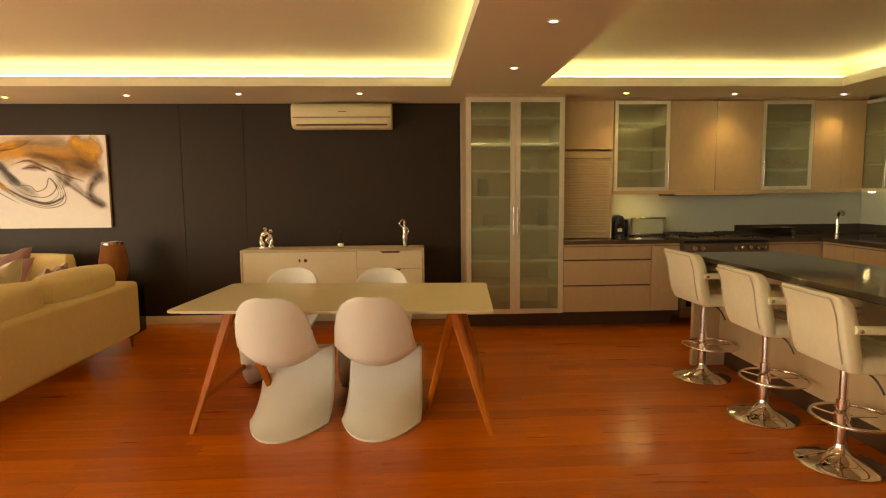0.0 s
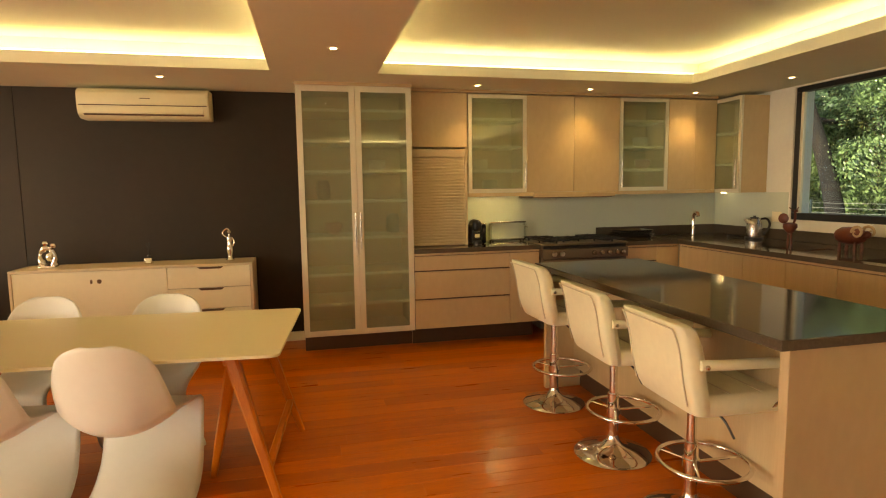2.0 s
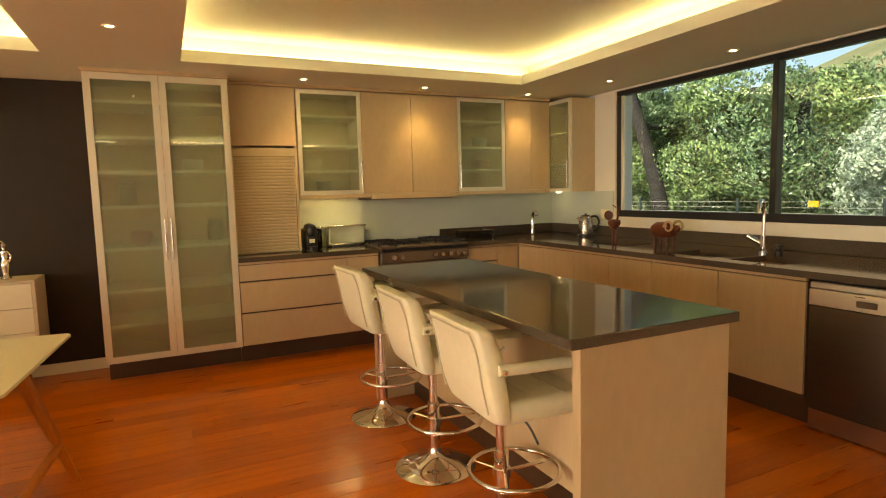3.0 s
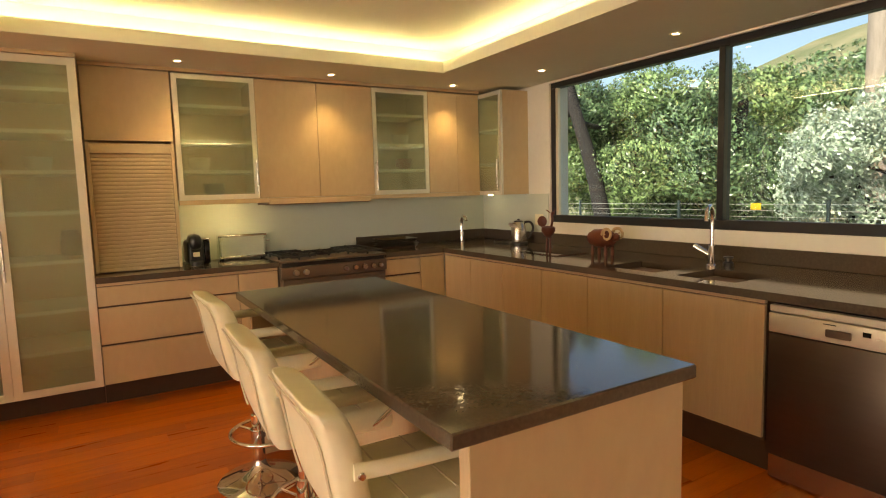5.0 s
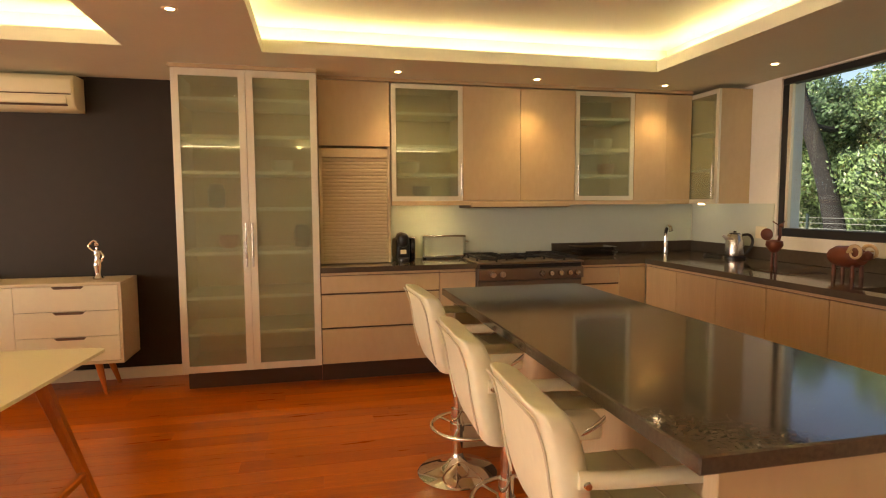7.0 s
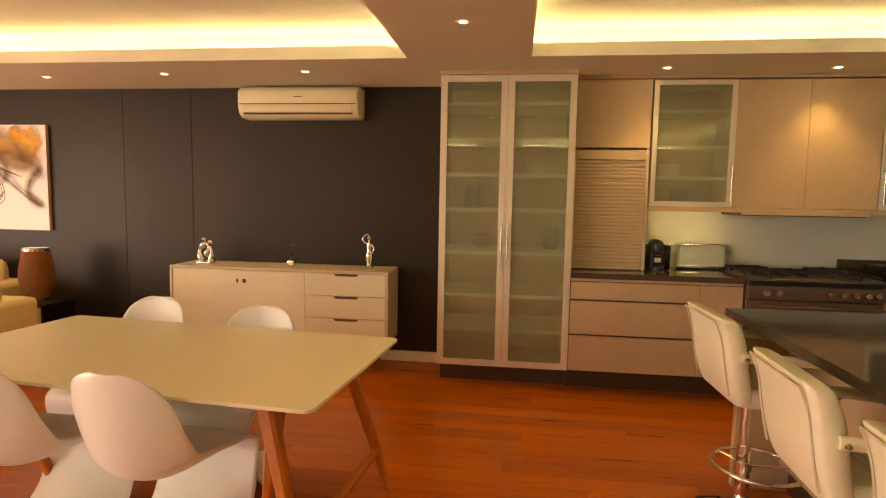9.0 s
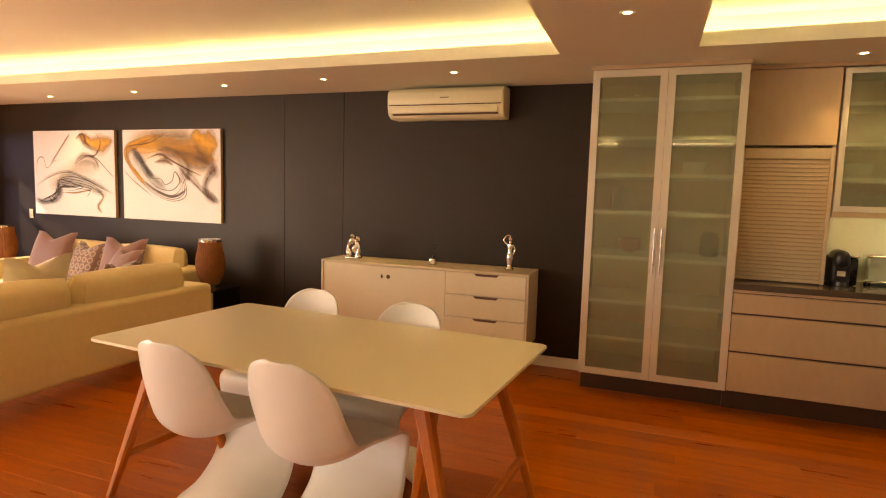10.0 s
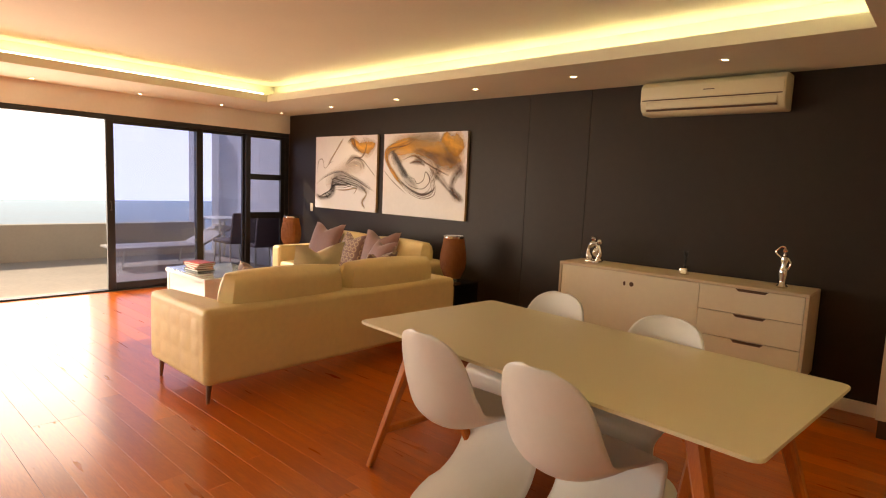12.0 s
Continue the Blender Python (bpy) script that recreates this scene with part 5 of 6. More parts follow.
class Print:
    def __init__(self, x0, x1, label):
        self.x0, self.x1, self.z0, self.z1, self.n = x0, x1, 1.064, 2.034, 0
        self.p = thing("picture", ((x0 + x1) / 2, YN - 0.02, 1.05), label, "picture", "pictures on the wall")
        part("stretcher_frame", box(x0, x1, YN - 0.034, YN - 0.0005, 1.063, 2.035, 0.002), M_oak, self.p)
        self.canvas = part("canvas", box(x0 + 0.001, x1 - 0.001, YN - 0.037, YN - 0.0345, 1.064, 2.034), M_canvas, self.p, smooth=False)

    def stroke(self, colour, width, strength, *line, skew=0.0):
        """A veil of ink along a smooth line of (across, up) shares of the picture. skew: which edge is the sharp one."""
        self.n += 1
        y = YN - 0.0374 - 0.0004 * self.n
        sx, sz = self.x1 - self.x0, self.z1 - self.z0
        pts = bend([(self.x0 + sx * u, 0, self.z0 + sz * v) for u, v in line], 8)
        bm = bmesh.new()
        lay = bm.verts.layers.float.new("ink")
        rows = []
        for i, p in enumerate(pts):
            d = (pts[min(i + 1, len(pts) - 1)] - pts[max(i - 1, 0)]).normalized()
            side = Vector((-d.z, 0, d.x))
            t = i / (len(pts) - 1)
            w = width * (0.30 + 0.70 * math.sin(math.pi * (0.08 + 0.84 * t))) * (1 + 0.25 * math.sin(9 * t + self.n))
            row = []
            for k in range(9):
                s = k / 4 - 1
                q = p + side * (s * w)
                v = bm.verts.new((min(max(q.x, self.x0 + 0.002), self.x1 - 0.002), y, min(max(q.z, self.z0 + 0.002), self.z1 - 0.002)))
                soft = 0.95 * max(1 - abs(s - skew * 0.7) / (1 + abs(skew) * 0.7 if s * skew < 0 else max(1 - abs(skew) * 0.7, 0.05)), 0.0)
                v[lay] = strength * soft * min(1, 5 * t + 0.1, 5 * (1 - t) + 0.1)
                row.append(v)
            rows.append(row)
        for a, b in zip(rows, rows[1:]):
            for k in range(8):
                bm.faces.new((a[k], a[k + 1], b[k + 1], b[k]))
        part("printed_swirl", bm, INKS[colour], self.canvas)


A = Print(-5.284, -3.995, "square canvas print of thin black and amber smoke swirls")
A.stroke("ochre", 0.16, 0.35, (0.20, 0.30), (0.38, 0.48), (0.60, 0.58), (0.85, 0.62))
A.stroke("amber", 0.12, 1.00, (0.58, 0.97), (0.72, 0.86), (0.86, 0.84), (0.99, 0.90))
A.stroke("brown", 0.043, 0.9, (0.54, 0.90), (0.62, 0.94), (0.66, 0.84), (0.76, 0.77), skew=0.6)
A.stroke("brown", 0.013, 0.9, (0.78, 0.98), (0.84, 0.86), (0.78, 0.72), (0.66, 0.70), (0.52, 0.60))
A.stroke("brown", 0.072, 0.55, (0.52, 0.60), (0.64, 0.67), (0.76, 0.64), (0.79, 0.55), skew=0.7)
A.stroke("black", 0.009, 0.9, (0.64, 0.71), (0.78, 0.68), (0.90, 0.56), (0.99, 0.46))
A.stroke("slate", 0.022, 0.7, (0.02, 0.34), (0.20, 0.46), (0.42, 0.52), (0.62, 0.46), (0.82, 0.36), (0.99, 0.27), skew=-0.7)
A.stroke("black", 0.047, 0.9, (0.02, 0.18), (0.12, 0.14), (0.27, 0.18), (0.34, 0.28), (0.30, 0.38), skew=0.4)
A.stroke("black", 0.022, 0.95, (0.28, 0.22), (0.34, 0.33), (0.48, 0.34), (0.60, 0.35))
A.stroke("black", 0.009, 0.9, (0.26, 0.30), (0.33, 0.42), (0.50, 0.38), (0.62, 0.34), (0.50, 0.30), (0.36, 0.30))
A.stroke("ochre", 0.012, 0.9, (0.36, 0.27), (0.52, 0.27), (0.70, 0.30), (0.66, 0.22))
A.stroke("brown", 0.007, 0.8, (0.03, 0.48), (0.06, 0.66), (0.13, 0.68), (0.17, 0.56), (0.27, 0.64), (0.33, 0.66))
A.stroke("ochre", 0.022, 0.7, (0.22, 0.60), (0.36, 0.80), (0.48, 0.97))
A.stroke("ochre", 0.030, 0.7, (0.76, 0.34), (0.86, 0.24), (0.80, 0.12), (0.85, 0.04))
for k in range(5):
    A.stroke("brown", 0.006, 0.85, (0.26 + 0.02 * k, 0.26 - 0.01 * k), (0.33, 0.42 - 0.015 * k), (0.48, 0.46 - 0.03 * k), (0.72, 0.40 - 0.025 * k), (0.96 - 0.1 * k, 0.28 + 0.01 * k))
    A.stroke("black", 0.010, 0.8, (0.04 + 0.04 * k, 0.14 + 0.01 * k), (0.18 + 0.03 * k, 0.20 + 0.02 * k), (0.24 + 0.02 * k, 0.16 + 0.05 * k), (0.30, 0.34 + 0.01 * k))
A.stroke("slate", 0.10, 0.55, (0.30, 0.38), (0.48, 0.44), (0.70, 0.38), (0.92, 0.28), skew=-0.5)
B = Print(-3.869, -2.532, "square canvas print of a large amber smoke swirl")
B.stroke("amber", 0.22, 0.94, (0.06, 0.76), (0.28, 0.84), (0.55, 0.82), (0.80, 0.72), (0.98, 0.66))
B.stroke("amber", 0.18, 1.06, (0.72, 0.97), (0.84, 0.86), (0.98, 0.82))
B.stroke("ochre", 0.20, 0.5, (0.30, 0.92), (0.50, 0.90), (0.70, 0.94))
B.stroke("brown", 0.115, 0.6, (0.52, 0.76), (0.72, 0.72), (0.90, 0.62), (0.98, 0.48))
B.stroke("amber", 0.055, 1.12, (0.42, 0.94), (0.20, 0.86), (0.06, 0.78), (0.06, 0.66), (0.16, 0.50), (0.28, 0.36), skew=-0.5)
B.stroke("brown", 0.010, 0.9, (0.48, 0.98), (0.30, 0.86), (0.08, 0.82), (0.04, 0.74), (0.08, 0.60), (0.20, 0.46))
B.stroke("slate", 0.054, 0.95, (0.10, 0.80), (0.18, 0.68), (0.26, 0.54), (0.33, 0.47), skew=0.4)
B.stroke("slate", 0.019, 0.9, (0.22, 0.44), (0.34, 0.34), (0.50, 0.27), (0.62, 0.31), (0.67, 0.38))
B.stroke("black", 0.009, 0.9, (0.30, 0.46), (0.40, 0.46), (0.45, 0.40), (0.52, 0.44), (0.55, 0.54), (0.60, 0.44), (0.52, 0.34), (0.38, 0.36), (0.28, 0.44))
B.stroke("brown", 0.036, 0.9, (0.34, 0.64), (0.45, 0.66), (0.54, 0.61))
B.stroke("brown", 0.016, 0.9, (0.26, 0.68), (0.40, 0.73), (0.52, 0.66), (0.66, 0.58), (0.82, 0.50))
B.stroke("brown", 0.054, 0.7, (0.58, 0.62), (0.72, 0.48), (0.82, 0.36), (0.97, 0.24), skew=-0.6)
B.stroke("brown", 0.065, 0.75, (0.97, 0.62), (0.86, 0.44), (0.88, 0.30), (0.99, 0.22))
B.stroke("slate", 0.007, 0.8, (0.01, 0.55), (0.12, 0.43), (0.32, 0.26))
for k in range(4):
    B.stroke("brown", 0.006, 0.85, (0.14 + 0.02 * k, 0.52 - 0.02 * k), (0.30, 0.32 + 0.015 * k), (0.50, 0.22 + 0.02 * k), (0.66 - 0.02 * k, 0.28 + 0.02 * k), (0.64 - 0.01 * k, 0.48 - 0.02 * k), (0.56, 0.58 - 0.02 * k))
B.stroke("slate", 0.09, 0.65, (0.12, 0.74), (0.22, 0.58), (0.32, 0.44), (0.46, 0.32), skew=0.5)
B.stroke("brown", 0.09, 0.6, (0.36, 0.76), (0.56, 0.72), (0.66, 0.58), (0.62, 0.42), skew=0.6)
sw = thing("light_switch", (-5.41, YN, 1.07), "white light switch plate", "switch")
part("plate", box(-5.44, -5.38, YN - 0.010, YN - 0.0005, 1.0, 1.11, 0.003), M_cream, sw)
part("rocker", box(-5.422, -5.398, YN - 0.014, YN - 0.0098, 1.03, 1.08, 0.002), M_white, sw)


# ---- sofas ----
M_sofaleg = mat("brown_leg", (0.24, 0.12, 0.07), 0.35, var=0.1)


def sofa(length, depth, label):
    """Along x, facing -y; its back at y = 0."""
    s = thing("sofa", (0, 0, 0), label, "sofa", "sofas")
    h, a = length / 2, 0.17
    part("base", box(-h + a - 0.01, h - a + 0.01, -depth + 0.02, -0.20, 0.135, 0.30, 0.02, 3), M_sofa, s)
    bm = slab([(h, 0.0), (-h, 0.0), (-h, -depth), (-h + a, -depth), (-h + a, -0.22), (h - a, -0.22), (h - a, -depth), (h, -depth)], 0.13, 0.62)
    bmesh.ops.bevel(bm, geom=bm.edges[:], offset=0.042, segments=5, affect="EDGES", profile=0.5)
    frame_ = part("frame", bm, M_sofa, s, "back and arms in one padded leather frame")
    frame_.modifiers.new("even_shading", "WEIGHTED_NORMAL").keep_sharp = True
    for sx in (-1, 1):
        # tufted outer side: soft puffs drawn in at the buttons
        bm = bmesh.new()
        nu, nv = 40, 24
        puff = [[bm.verts.new((sx * (h - 0.003 + 0.007 * (0.15 + abs(math.sin(math.pi * 5 * i / nu)) * abs(math.sin(math.pi * 3 * j / nv))) ** 0.6 * min(1, i / 3, (nu - i) / 3, j / 3, (nv - j) / 3)),
                               -depth + 0.035 + (depth - 0.07) * i / nu, 0.165 + 0.42 * j / nv)) for j in range(nv + 1)] for i in range(nu + 1)]
        for i in range(nu):
            for j in range(nv):
                q = (puff[i][j], puff[i + 1][j], puff[i + 1][j + 1], puff[i][j + 1])
                bm.faces.new(q if sx > 0 else q[::-1])
        tuft = part("tufted_side", bm, M_sofa, frame_, "tufted arm side")
    w = (length - 2 * a) / 2
    for i in (-1, 1):
        b = box(-w / 2 + 0.004, w / 2 - 0.004, -depth + 0.0, -0.24, 0.305, 0.44, 0.045, 4)
        bmesh.ops.transform(b, matrix=Matrix.Translation((i * w / 2, 0, 0)), verts=b.verts[:])
        part("seat_cushion", b, M_sofa, s)
        b = cushion(w - 0.006, 0.48, 0.31, 0.30, 20)
        bmesh.ops.transform(b, matrix=pose(i * (w / 2 - 0.005), -0.205, 0.585, 80, 0, 0), verts=b.verts[:])
        part("back_cushion", b, M_sofa, s)
    for sx in (-1, 1):
        for y in (-depth + 0.07, -0.07):
            part("leg", tube([(sx * (h - 0.06), y, 0.131), (sx * (h - 0.05), y, 0.0)], [0.020, 0.010], 10), M_sofaleg, s, "slim tapered brown leg")
    return s


sofa(2.32, 0.86, "cream leather two-seat sofa with its back to the dining table").matrix_basis = pose(-1.87, 4.99, 0, 0, 0, -90)
sofa(2.22, 0.90, "cream leather sofa against the dark wall").matrix_basis = pose(-3.72, 6.96, 0)


def pillow(x, y, z, rz, lean, material, label, size=0.46):
    bm = cushion(size, size, 0.17, 0.45, 14, ears=1.0, chop=0.17)
    p = solid("cushion", bm, material, label, "cushion", "sofa cushions", smooth=True)
    p.matrix_basis = pose(x, y, z, 90 - lean, 0, rz)
    return p


M_patt = mat("circle_print_cloth", (0.20, 0.13, 0.12), 0.75, var=0.1, sheen=0.3)
_nt = M_patt.node_tree
_v = _nt.nodes.new("ShaderNodeTexVoronoi")
_v.inputs["Scale"].default_value, _v.inputs["Randomness"].default_value = 14.0, 0.0
_tc = _nt.nodes.new("ShaderNodeTexCoord")
_nt.links.new(_tc.outputs["Object"], _v.inputs["Vector"])
_r = _nt.nodes.new("ShaderNodeValToRGB")
_r.color_ramp.interpolation = "CONSTANT"
_r.color_ramp.elements[0].color, _r.color_ramp.elements[1].color = (0.22, 0.13, 0.12, 1), (0.42, 0.32, 0.24, 1)
_r.color_ramp.elements[1].position = 0.28
_e = _r.color_ramp.elements.new(0.46)
_e.color = (0.20, 0.12, 0.11, 1)
_nt.links.new(_v.outputs["Distance"], _r.inputs[0])
_nt.links.new(_r.outputs[0], _nt.nodes["Principled BSDF"].inputs["Base Color"])
pillow(-4.33, 6.50, 0.675, 6, 22, M_mauve, "mauve satin cushion on the sofa", 0.52)
pillow(-3.80, 6.49, 0.635, -4, 24, M_patt, "patterned mauve cushion with pale rings", 0.44)
pillow(-3.36, 6.53, 0.665, 8, 20, M_mauve, "mauve satin cushion on the sofa", 0.50)
pillow(-3.22, 6.42, 0.63, -14, 30, M_mauve, "mauve satin cushion leaning on another", 0.42)
pillow(-2.32, 4.95, 0.73, -92, 18, M_pillow, "cream cushion with pointed corners on the sofa", 0.46)
pillow(-2.36, 5.62, 0.64, -80, 24, M_patt, "patterned mauve cushion lying back on the sofa", 0.42)
pillow(-2.46, 4.50, 0.60, 160, 24, M_patt, "patterned mauve cushion in the sofa's corner", 0.42)


# ---- side tables and lamps ----
def side_table(x, y):
    t = thing("side_table", (x, y, 0), "dark mirrored cube side table with a glass top", "side table", "side tables")
    part("body", box(x - 0.20, x + 0.20, y - 0.18, y + 0.18, 0.0, 0.475, 0.003), M_blackglass, t)
    part("mirror_face", box(x - 0.19, x + 0.19, y - 0.184, y - 0.181, 0.02, 0.455), M_mirror, t, smooth=False)
    part("glass_top", slab(rounded(x - 0.24, x + 0.24, y - 0.22, y + 0.22, 0.015), 0.476, 0.488), M_clear, t, smooth=False)


def wicker_lamp(x, y):
    z = 0.489
    l = thing("table_lamp", (x, y, z), "brown woven rattan vase lamp with a metal rim", "lamp", "rattan lamps")
    prof = [(0.075, 0.02), (0.09, 0.05), (0.122, 0.12), (0.132, 0.20), (0.125, 0.28), (0.108, 0.36), (0.100, 0.43)]
    body = part("body", lathe([(r - 0.004, h) for r, h in prof], (x, y, z), 28), M_wicker, l)
    bm = bmesh.new()
    for i in range(36):
        a = 2 * math.pi * i / 36
        tube([(x + r * math.cos(a), y + r * math.sin(a), z + h) for r, h in prof], 0.0055, 5, bm=bm)
    for k in range(22):
        h = 0.03 + k * 0.0185
        r = float(np.interp(h, [q[1] for q in prof], [q[0] for q in prof])) + 0.002
        tube([(x + r * math.cos(a * math.pi / 14), y + r * math.sin(a * math.pi / 14), z + h) for a in range(28)], 0.003, 4, bm=bm, closed=True)
    part("weave", bm, M_wicker, body)
    part("rim", lathe([(0.092, 0.425), (0.105, 0.425), (0.107, 0.445), (0.10, 0.45), (0.09, 0.445)], (x, y, z), 28), M_silver, l, "silver metal rim")
    part("foot", lathe([(0.0, 0.0), (0.082, 0.0), (0.084, 0.016), (0.07, 0.022), (0.0, 0.022)], (x, y, z), 28), M_silver, l, "silver metal foot")


for x, y in ((-2.34, 6.64), (-5.33, 6.66)):
    side_table(x, y)
    wicker_lamp(x, y)

# coffee table with books
ct = thing("coffee_table", (-4.52, 5.22, 0), "white coffee table with a glass top", "coffee table")
part("glass_top", slab(rounded(-5.0, -4.05, 4.85, 5.60, 0.02), 0.405, 0.417), M_clear, ct, smooth=False)
M_gloss = mat("white_gloss", (0.84, 0.85, 0.88), 0.07, var=0.01, rvar=0.02)
part("tabletop", box(-5.0, -4.05, 4.85, 5.60, 0.365, 0.404, 0.004), M_gloss, ct)
for x in (-4.98, -4.12):
    part("side_panel", box(x, x + 0.05, 4.86, 5.59, 0.0, 0.364, 0.004), M_gloss, ct)
for y in (4.865, 5.555):
    part("front_panel", box(-4.929, -4.121, y, y + 0.03, 0.02, 0.364, 0.003), M_gloss, ct)
for i, (c, dz, r, h) in enumerate((((0.05, 0.10, 0.14), 0.0, 4, 0.022), ((0.50, 0.05, 0.04), 0.0, -6, 0.025), ((0.55, 0.5, 0.42), 0.0, 3, 0.018), ((0.42, 0.06, 0.05), 0.0, 9, 0.022))):
    z = 0.4175 + sum((0.022, 0.025, 0.018, 0.022)[:i]) + 0.0006 * i
    b = thing("book", (-4.60, 5.05, z), "book in a pile on the coffee table", "book", "coffee table books")
    mb = mat("book_cover", c, 0.45, var=0.08)
    bm = box(-4.74, -4.46, 4.95, 5.15, z, z + 0.003, bm=None)
    box(-4.74, -4.46, 4.95, 5.15, z + h - 0.003, z + h, bm=bm)
    box(-4.74, -4.737, 4.95, 5.15, z + 0.003, z + h - 0.003, bm=bm)
    part("cover", bm, mb, b, smooth=False)
    part("pages", box(-4.736, -4.466, 4.955, 5.145, z + 0.003, z + h - 0.003), M_white, b, smooth=False)
    b.rotation_euler = (0, 0, radians(r))


# ---- terrace furniture ----
def sun_lounger(x, y):
    s = thing("sun_lounger", (x, y, -0.02), "pale mesh sun lounger on the terrace", "sun lounger")
    bm = box(x - 0.32, x + 0.32, y - 0.95, y + 0.35, 0.27, 0.31, 0.015, 2)
    part("seat", bm, M_lounger, s)
    bm = box(x - 0.32, x + 0.32, 0, 0.62, -0.02, 0.02, 0.015, 2)
    bmesh.ops.transform(bm, matrix=Matrix.Translation((0, y + 0.35, 0.29)) @ Matrix.Rotation(radians(28), 4, "X"), verts=bm.verts[:])
    part("backrest", bm, M_lounger, s)
    for sx in (-0.28, 0.28):
        for sy in (-0.80, 0.30):
            part("leg", tube([(x + sx, y + sy, 0.28), (x + sx * 1.1, y + sy - 0.05, -0.02)], 0.014, 8), M_alu, s)


sun_lounger(-8.0, 6.15)


def patio_chair():
    c = thing("patio_chair", (0, 0, 0), "dark woven terrace dining chair", "chair", "terrace chairs")
    part("seat", box(-0.25, 0.25, -0.25, 0.25, 0.40, 0.46, 0.02, 2), M_taupe, c)
    bm = box(-0.25, 0.25, -0.03, 0.02, 0.0, 0.46, 0.02, 2)
    bmesh.ops.transform(bm, matrix=pose(0, 0.25, 0.44, -10), verts=bm.verts[:])
    part("backrest", bm, M_taupe, c)
    for sx in (-0.22, 0.22):
        for sy in (-0.21, 0.21):
            part("leg", tube([(sx, sy, 0.41), (sx * 1.08, sy * 1.1, 0.0)], 0.013, 8), M_alu, c)
    return c


PC = patio_chair()
PC.matrix_basis = pose(-7.2, 6.83, -0.02, 0, 0, -85)
copy_thing(PC, pose(-6.6, 6.97, -0.02, 0, 0, -94))
pt = thing("terrace_table", (-8.0, 7.0, -0.02), "plain white table on the terrace", "table")
part("tabletop", box(-8.35, -7.65, 6.78, 7.24, 0.70, 0.73, 0.006), M_plastic, pt)
for x in (-8.30, -7.70):
    for y in (6.82, 7.20):
        part("leg", tube([(x, y, 0.70), (x, y, -0.02)], 0.018, 10), M_alu, pt)


# ---- garden behind the kitchen ----
def slope(x, y):
    """The hill falls away towards the north."""
    return min(max(0.235 - 0.22 * (y / max(x, 1) - 0.5), 0.12), 0.30)


bm = bmesh.new()
N = 48
gx = [5.99, 7, 8, 9.5, 12, 15, 19, 24, 30, 38, 48, 60, 75, 95, 120, 150, 190, 240]
gy = [-260 + 520 * i / N for i in range(N + 1)]
gv = []
for x in gx:
    row = []
    for y in gy:
        h = 0.0 if x < 14 else slope(x, y) * (x - 14) + 2.2 * noise.noise((x * 0.03, y * 0.03, 0.3)) * min((x - 14) / 20, 1.5)
        row.append(bm.verts.new((x, y, -0.25 + h)))
    gv.append(row)
for a, b in zip(gv, gv[1:]):
    for i in range(N):
        bm.faces.new((a[i], b[i], b[i + 1], a[i + 1]))
M_hill = mat("dry_hillside", (0.44, 0.36, 0.20), 0.95, alt=(0.11, 0.16, 0.05), scale=0.06, bump=0.5, bump_scale=1.5)
solid("ground", bm, M_hill, "garden ground rising to a dry grassy hillside", "ground", kind="structure", smooth=True)

# bark darkened in its colour for the shade under the leaves
M_bark = mat("shaded_bark", (0.026, 0.020, 0.017), 0.9, var=0.35, scale=6, stretch=(3, 3, 0.6), bump=0.8, bump_scale=30)


def leaf_material(name, colour, alt):
    m = mat(name, colour, 0.33, alt=alt, scale=1.2, pieces="island")
    b = m.node_tree.nodes["Principled BSDF"]
    b.inputs["Transmission Weight"].default_value = 0.0
    return m


# pale and near-black tones put leaf sheen and deep shade into colour
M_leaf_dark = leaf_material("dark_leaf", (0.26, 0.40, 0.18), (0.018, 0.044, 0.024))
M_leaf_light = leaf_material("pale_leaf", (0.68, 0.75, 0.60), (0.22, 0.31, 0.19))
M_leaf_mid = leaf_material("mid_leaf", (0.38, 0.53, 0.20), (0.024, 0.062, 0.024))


def crown(blobs, count, size, rng):
    """Many small leaves on the shells of uneven clumps."""
    verts, faces = [], []
    weights = [b[3] ** 2 for b in blobs]
    for cx, cy, cz, r in rng.choices(blobs, weights, k=count):
        d = Vector((rng.gauss(0, 1), rng.gauss(0, 1), rng.gauss(0, 1))).normalized()
        bump = 0.75 + 0.45 * noise.noise((d.x * 2.3 + cx, d.y * 2.3 + cy, d.z * 2.3 + cz))
        p = Vector((cx, cy, cz)) + d * r * bump * (0.80 + 0.25 * rng.random())
        if p.z < -0.15 or p.x < 6.4:
            continue
        u = (d.orthogonal() + Vector((rng.gauss(0, 0.6), rng.gauss(0, 0.6), rng.gauss(0, 0.6)))).normalized()
        w = (d + Vector((rng.gauss(0, 0.5), rng.gauss(0, 0.5), rng.gauss(0, 0.5)))).cross(u).normalized()
        s = size * (0.6 + 0.8 * rng.random())
        i = len(verts)
        verts += [p - u * s, p + w * s * 0.45, p + u * s, p - w * s * 0.45]
        faces.append((i, i + 1, i + 2, i + 3))
    me = bpy.data.meshes.new("crown")
    me.from_pydata([tuple(v) for v in verts], [], faces)
    return me


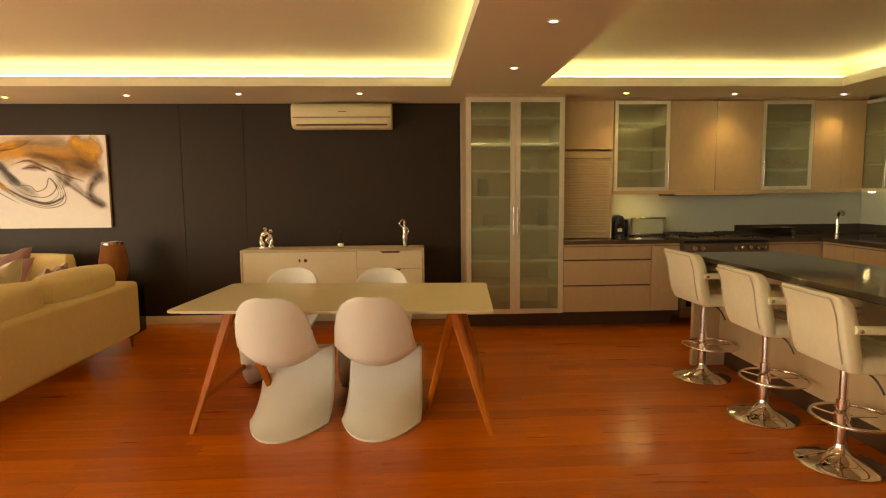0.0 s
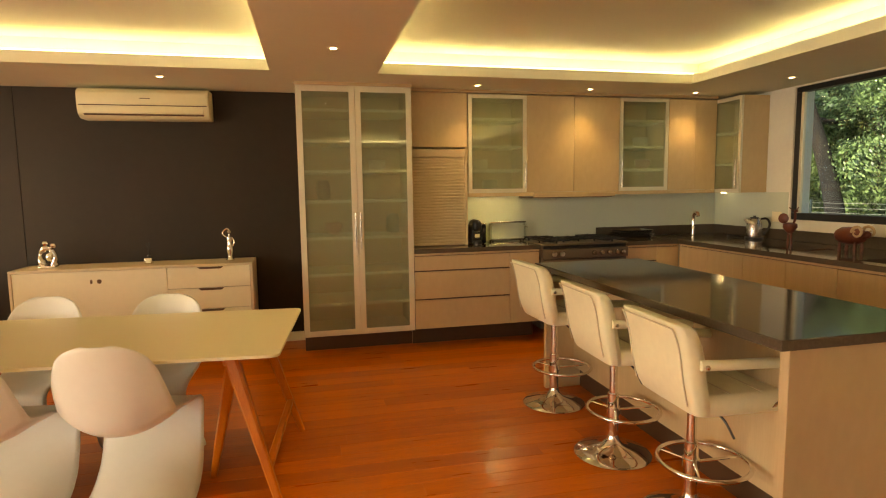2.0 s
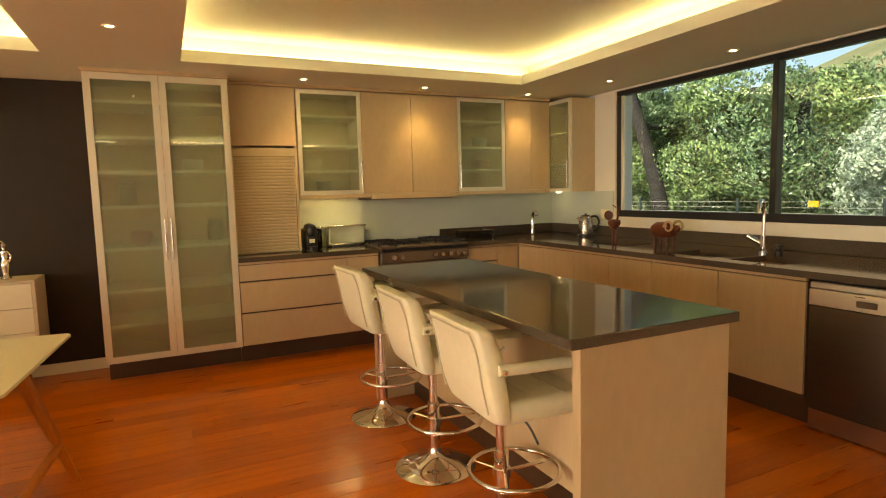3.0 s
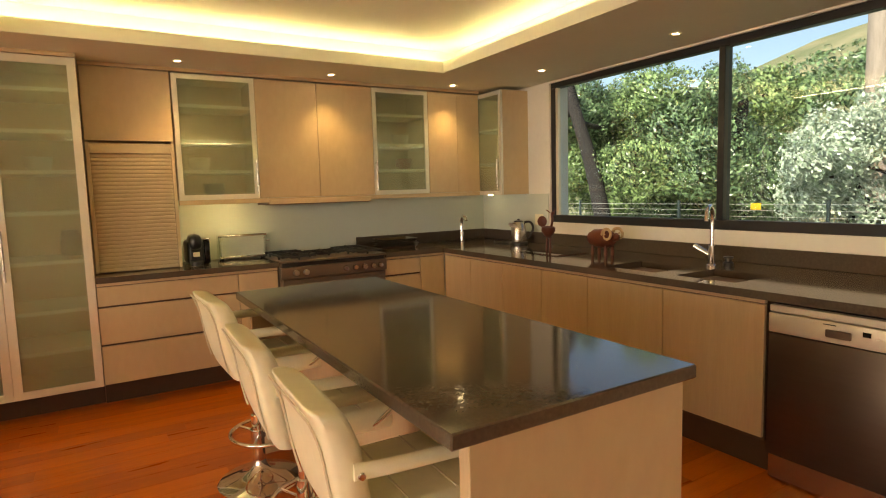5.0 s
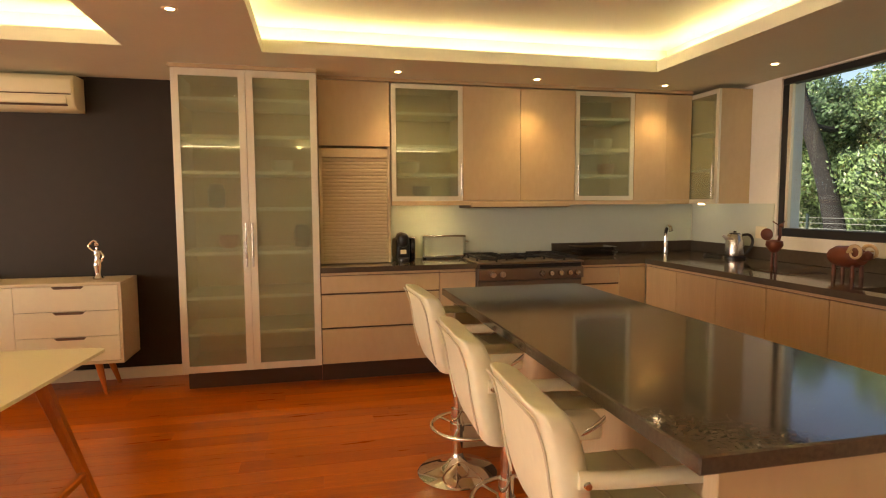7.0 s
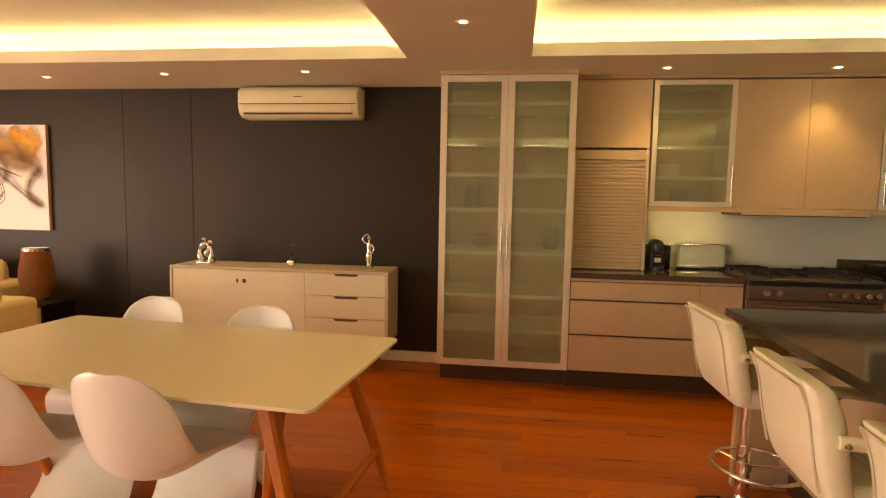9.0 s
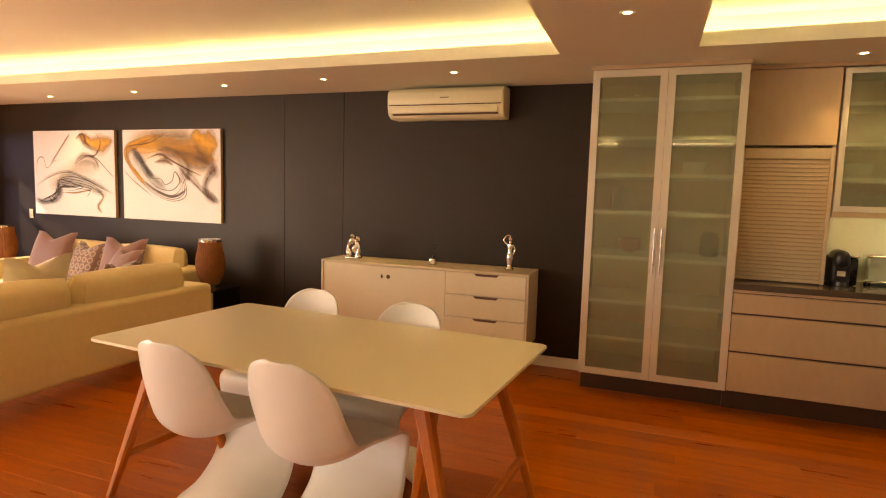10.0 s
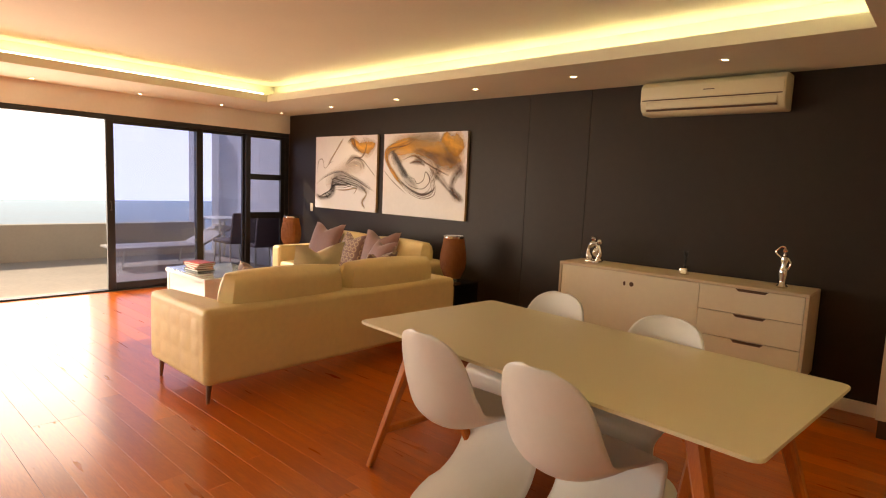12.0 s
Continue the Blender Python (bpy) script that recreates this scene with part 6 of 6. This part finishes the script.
def tree(x, y, height, trunk_r, blobs, count, size, material, label, seed, lean=(0.0, 0.0), name="tree"):
    rng = random.Random(seed)
    t = thing(name, (x, y, -0.25), label, "tree" if name == "tree" else "shrub", "garden planting")
    top = Vector((x + lean[0], y + lean[1], height * 0.55))
    if trunk_r:
        pts = bend([(x, y, -0.3), (x + lean[0] * 0.4 + 0.06, y + lean[1] * 0.45, height * 0.25), (x + lean[0] * 0.8 - 0.05, y + lean[1] * 0.88 + 0.03, height * 0.5), top], 5)
        bm = tube(pts, [trunk_r * (1.2 - 0.8 * i / (len(pts) - 1)) for i in range(len(pts))], 12)
        for b in blobs[:7]:
            a = pts[rng.randrange(len(pts) // 2, len(pts))]
            m_ = (a + Vector(b[:3])) / 2 + Vector((0, 0, -0.15))
            tube(bend([a, m_, b[:3]], 4), [trunk_r * (0.5 - 0.4 * i / 8) for i in range(9)], 8, bm=bm)
        part("trunk", bm, M_bark, t)
    me = crown(blobs, count, size, rng)
    me.transform(Matrix.Translation((-x, -y, 0.25)))
    me.materials.append(material)
    ob = new("crown", me)
    ob.parent = t
    tagged(ob, kind="stuff")
    return t


def blobs(cx, cy, cz, sx, sy, sz, n, r, seed, top=3.5):
    rng = random.Random(seed)
    return [(cx + rng.uniform(-sx, sx), cy + rng.uniform(-sy, sy), min(cz + rng.uniform(-sz, sz), top - 0.9 * r), r * rng.uniform(0.6, 1.25)) for _ in range(n)]


tree(9.3, 8.45, 6.0, 0.135, blobs(10.9, 11.8, 2.35, 1.4, 1.8, 1.0, 18, 0.70, 3), 62000, 0.034, M_leaf_dark, "leafy evergreen tree with a leaning trunk in shade tones", 3, (0.05, 1.08))
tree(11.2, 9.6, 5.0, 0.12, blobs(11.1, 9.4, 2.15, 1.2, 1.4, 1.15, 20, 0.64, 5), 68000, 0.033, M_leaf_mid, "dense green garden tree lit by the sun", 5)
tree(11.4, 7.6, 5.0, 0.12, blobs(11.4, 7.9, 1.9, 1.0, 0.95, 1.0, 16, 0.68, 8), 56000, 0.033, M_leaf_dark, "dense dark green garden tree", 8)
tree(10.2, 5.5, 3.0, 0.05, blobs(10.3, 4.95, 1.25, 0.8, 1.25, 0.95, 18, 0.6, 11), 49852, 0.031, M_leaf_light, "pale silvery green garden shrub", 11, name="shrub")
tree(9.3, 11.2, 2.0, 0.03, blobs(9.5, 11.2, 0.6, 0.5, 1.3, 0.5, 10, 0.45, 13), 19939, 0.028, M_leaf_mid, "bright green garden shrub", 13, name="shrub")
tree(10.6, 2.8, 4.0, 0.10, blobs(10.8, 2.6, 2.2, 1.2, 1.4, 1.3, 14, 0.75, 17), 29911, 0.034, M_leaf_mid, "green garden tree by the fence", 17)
tree(13.0, 14.5, 7.0, 0.2, blobs(13.0, 14.5, 2.4, 1.6, 2.4, 1.1, 16, 0.95, 19, 4.0), 33235, 0.049, M_leaf_dark, "tall dark evergreen tree", 19)
tree(15.5, 11.5, 7.0, 0.2, blobs(15.5, 11.0, 2.9, 1.4, 2.8, 1.1, 14, 0.9, 23, 4.0), 26588, 0.049, M_leaf_mid, "tall green tree at the foot of the hill", 23)
M_barkpale = mat("pale_bark", (0.36, 0.28, 0.22), 0.9, var=0.3, scale=5, stretch=(3, 3, 0.6), bump=0.8, bump_scale=25)
pine = thing("tree", (14.5, 7.02, -0.25), "tall bare pale trunk with its crown out of sight", "tree", "garden planting")
part("trunk", tube(bend([(14.5, 7.02, -0.3), (14.55, 7.04, 3.0), (14.45, 6.99, 6.0), (14.6, 7.08, 9.0)]), [0.24, 0.23, 0.22, 0.21, 0.20] + [0.19] * 14, 14), M_barkpale, pine)
rng = random.Random(31)
far = [(rng.uniform(30, 75), rng.uniform(8, 50), 0, rng.uniform(0.7, 2.4)) for _ in range(190)]
far = [(x, y, slope(x, y) * (x - 14) + 0.3, r) for x, y, _, r in far]
me = crown(far, 42000, 0.20, rng)
me.materials.append(M_leaf_dark)
tagged(new("hillside_bushes", me), "dark bushes scattered over the hillside", "bushes", kind="stuff")

# garden fence with wires and a small yellow sign
fence = thing("garden_fence", (9.3, 8, -0.25), "low dark picket fence with strained wires above", "fence")
M_fence = mat("dark_green_steel", (0.02, 0.035, 0.032), 0.5, var=0.2)
for i in range(9):
    y = 1.5 + i * 1.75
    part("post", tube([(8.6, y, -0.25), (8.6, y, 1.22)], 0.020, 10), M_fence, fence)
bm = box(8.585, 8.60, 1.5, 15.5, 0.80, 0.825)
box(8.585, 8.60, 1.5, 15.5, -0.08, -0.05, bm=bm)
part("rail", bm, M_fence, fence, smooth=False)
picket = finish(tube([(8.61, 0, -0.25), (8.61, 0, 0.90)], 0.009, 6), "picket", M_fence, True, fence["_o"])
for i in range(120):
    p = new("picket", picket)
    p.parent, p.location = fence, (0, 1.55 + i * 0.117, 0)
for z in (0.96, 1.03, 1.10, 1.17):
    part("wire", tube([(8.6, 1.5, z), (8.6, 15.5, z)], 0.0025, 5), M_alu, fence)
sign = solid("warning_sign", box(8.575, 8.582, 5.68, 5.80, 1.11, 1.185, 0.002), mat("yellow_sign", (0.75, 0.42, 0.02), 0.5), "small blank yellow warning sign on the fence", "sign")


# ---- floor boards ----
floor = solid("floor", box(XW, XE, YS, YN + 0.02, -0.12, -0.012), M_joint, "reddish-orange hardwood plank floor", "floor", kind="structure")
PW = 0.132
rng = random.Random(7)
variants = [finish(box(0, L_, 0, PW - 0.0014, -0.0119, 0.0, 0.0008), "plank", M_plank, False) for L_ in (1.2, 1.5, 1.8, 2.1, 2.4)]
lengths = (1.2, 1.5, 1.8, 2.1, 2.4)
far_bm = bmesh.new()
count = 0
for r in range(int((YN - YS) / PW) + 1):
    y = YS + r * PW
    x = XW - rng.uniform(0, 1.8)
    while x < XE:
        k = rng.randrange(5)
        a, b = max(x, XW), min(x + lengths[k], XE)
        whole = x >= XW and x + lengths[k] <= XE
        if whole and y > 2.0 and -4.0 < x < 4.2 and count < 290:
            p = new("plank", variants[k])
            p.location, p.parent = (x + 0.0007, y, 0), floor
            count += 1
        elif b - a > 0.01:
            box(a + 0.0007, b - 0.0007, y, min(y + PW - 0.0014, YN + 0.02), -0.0119, 0.0, bm=far_bm)
        x += lengths[k]
me = finish(far_bm, "floorboards", M_plank_far)
tagged(new("floorboards", me), kind="stuff").parent = floor
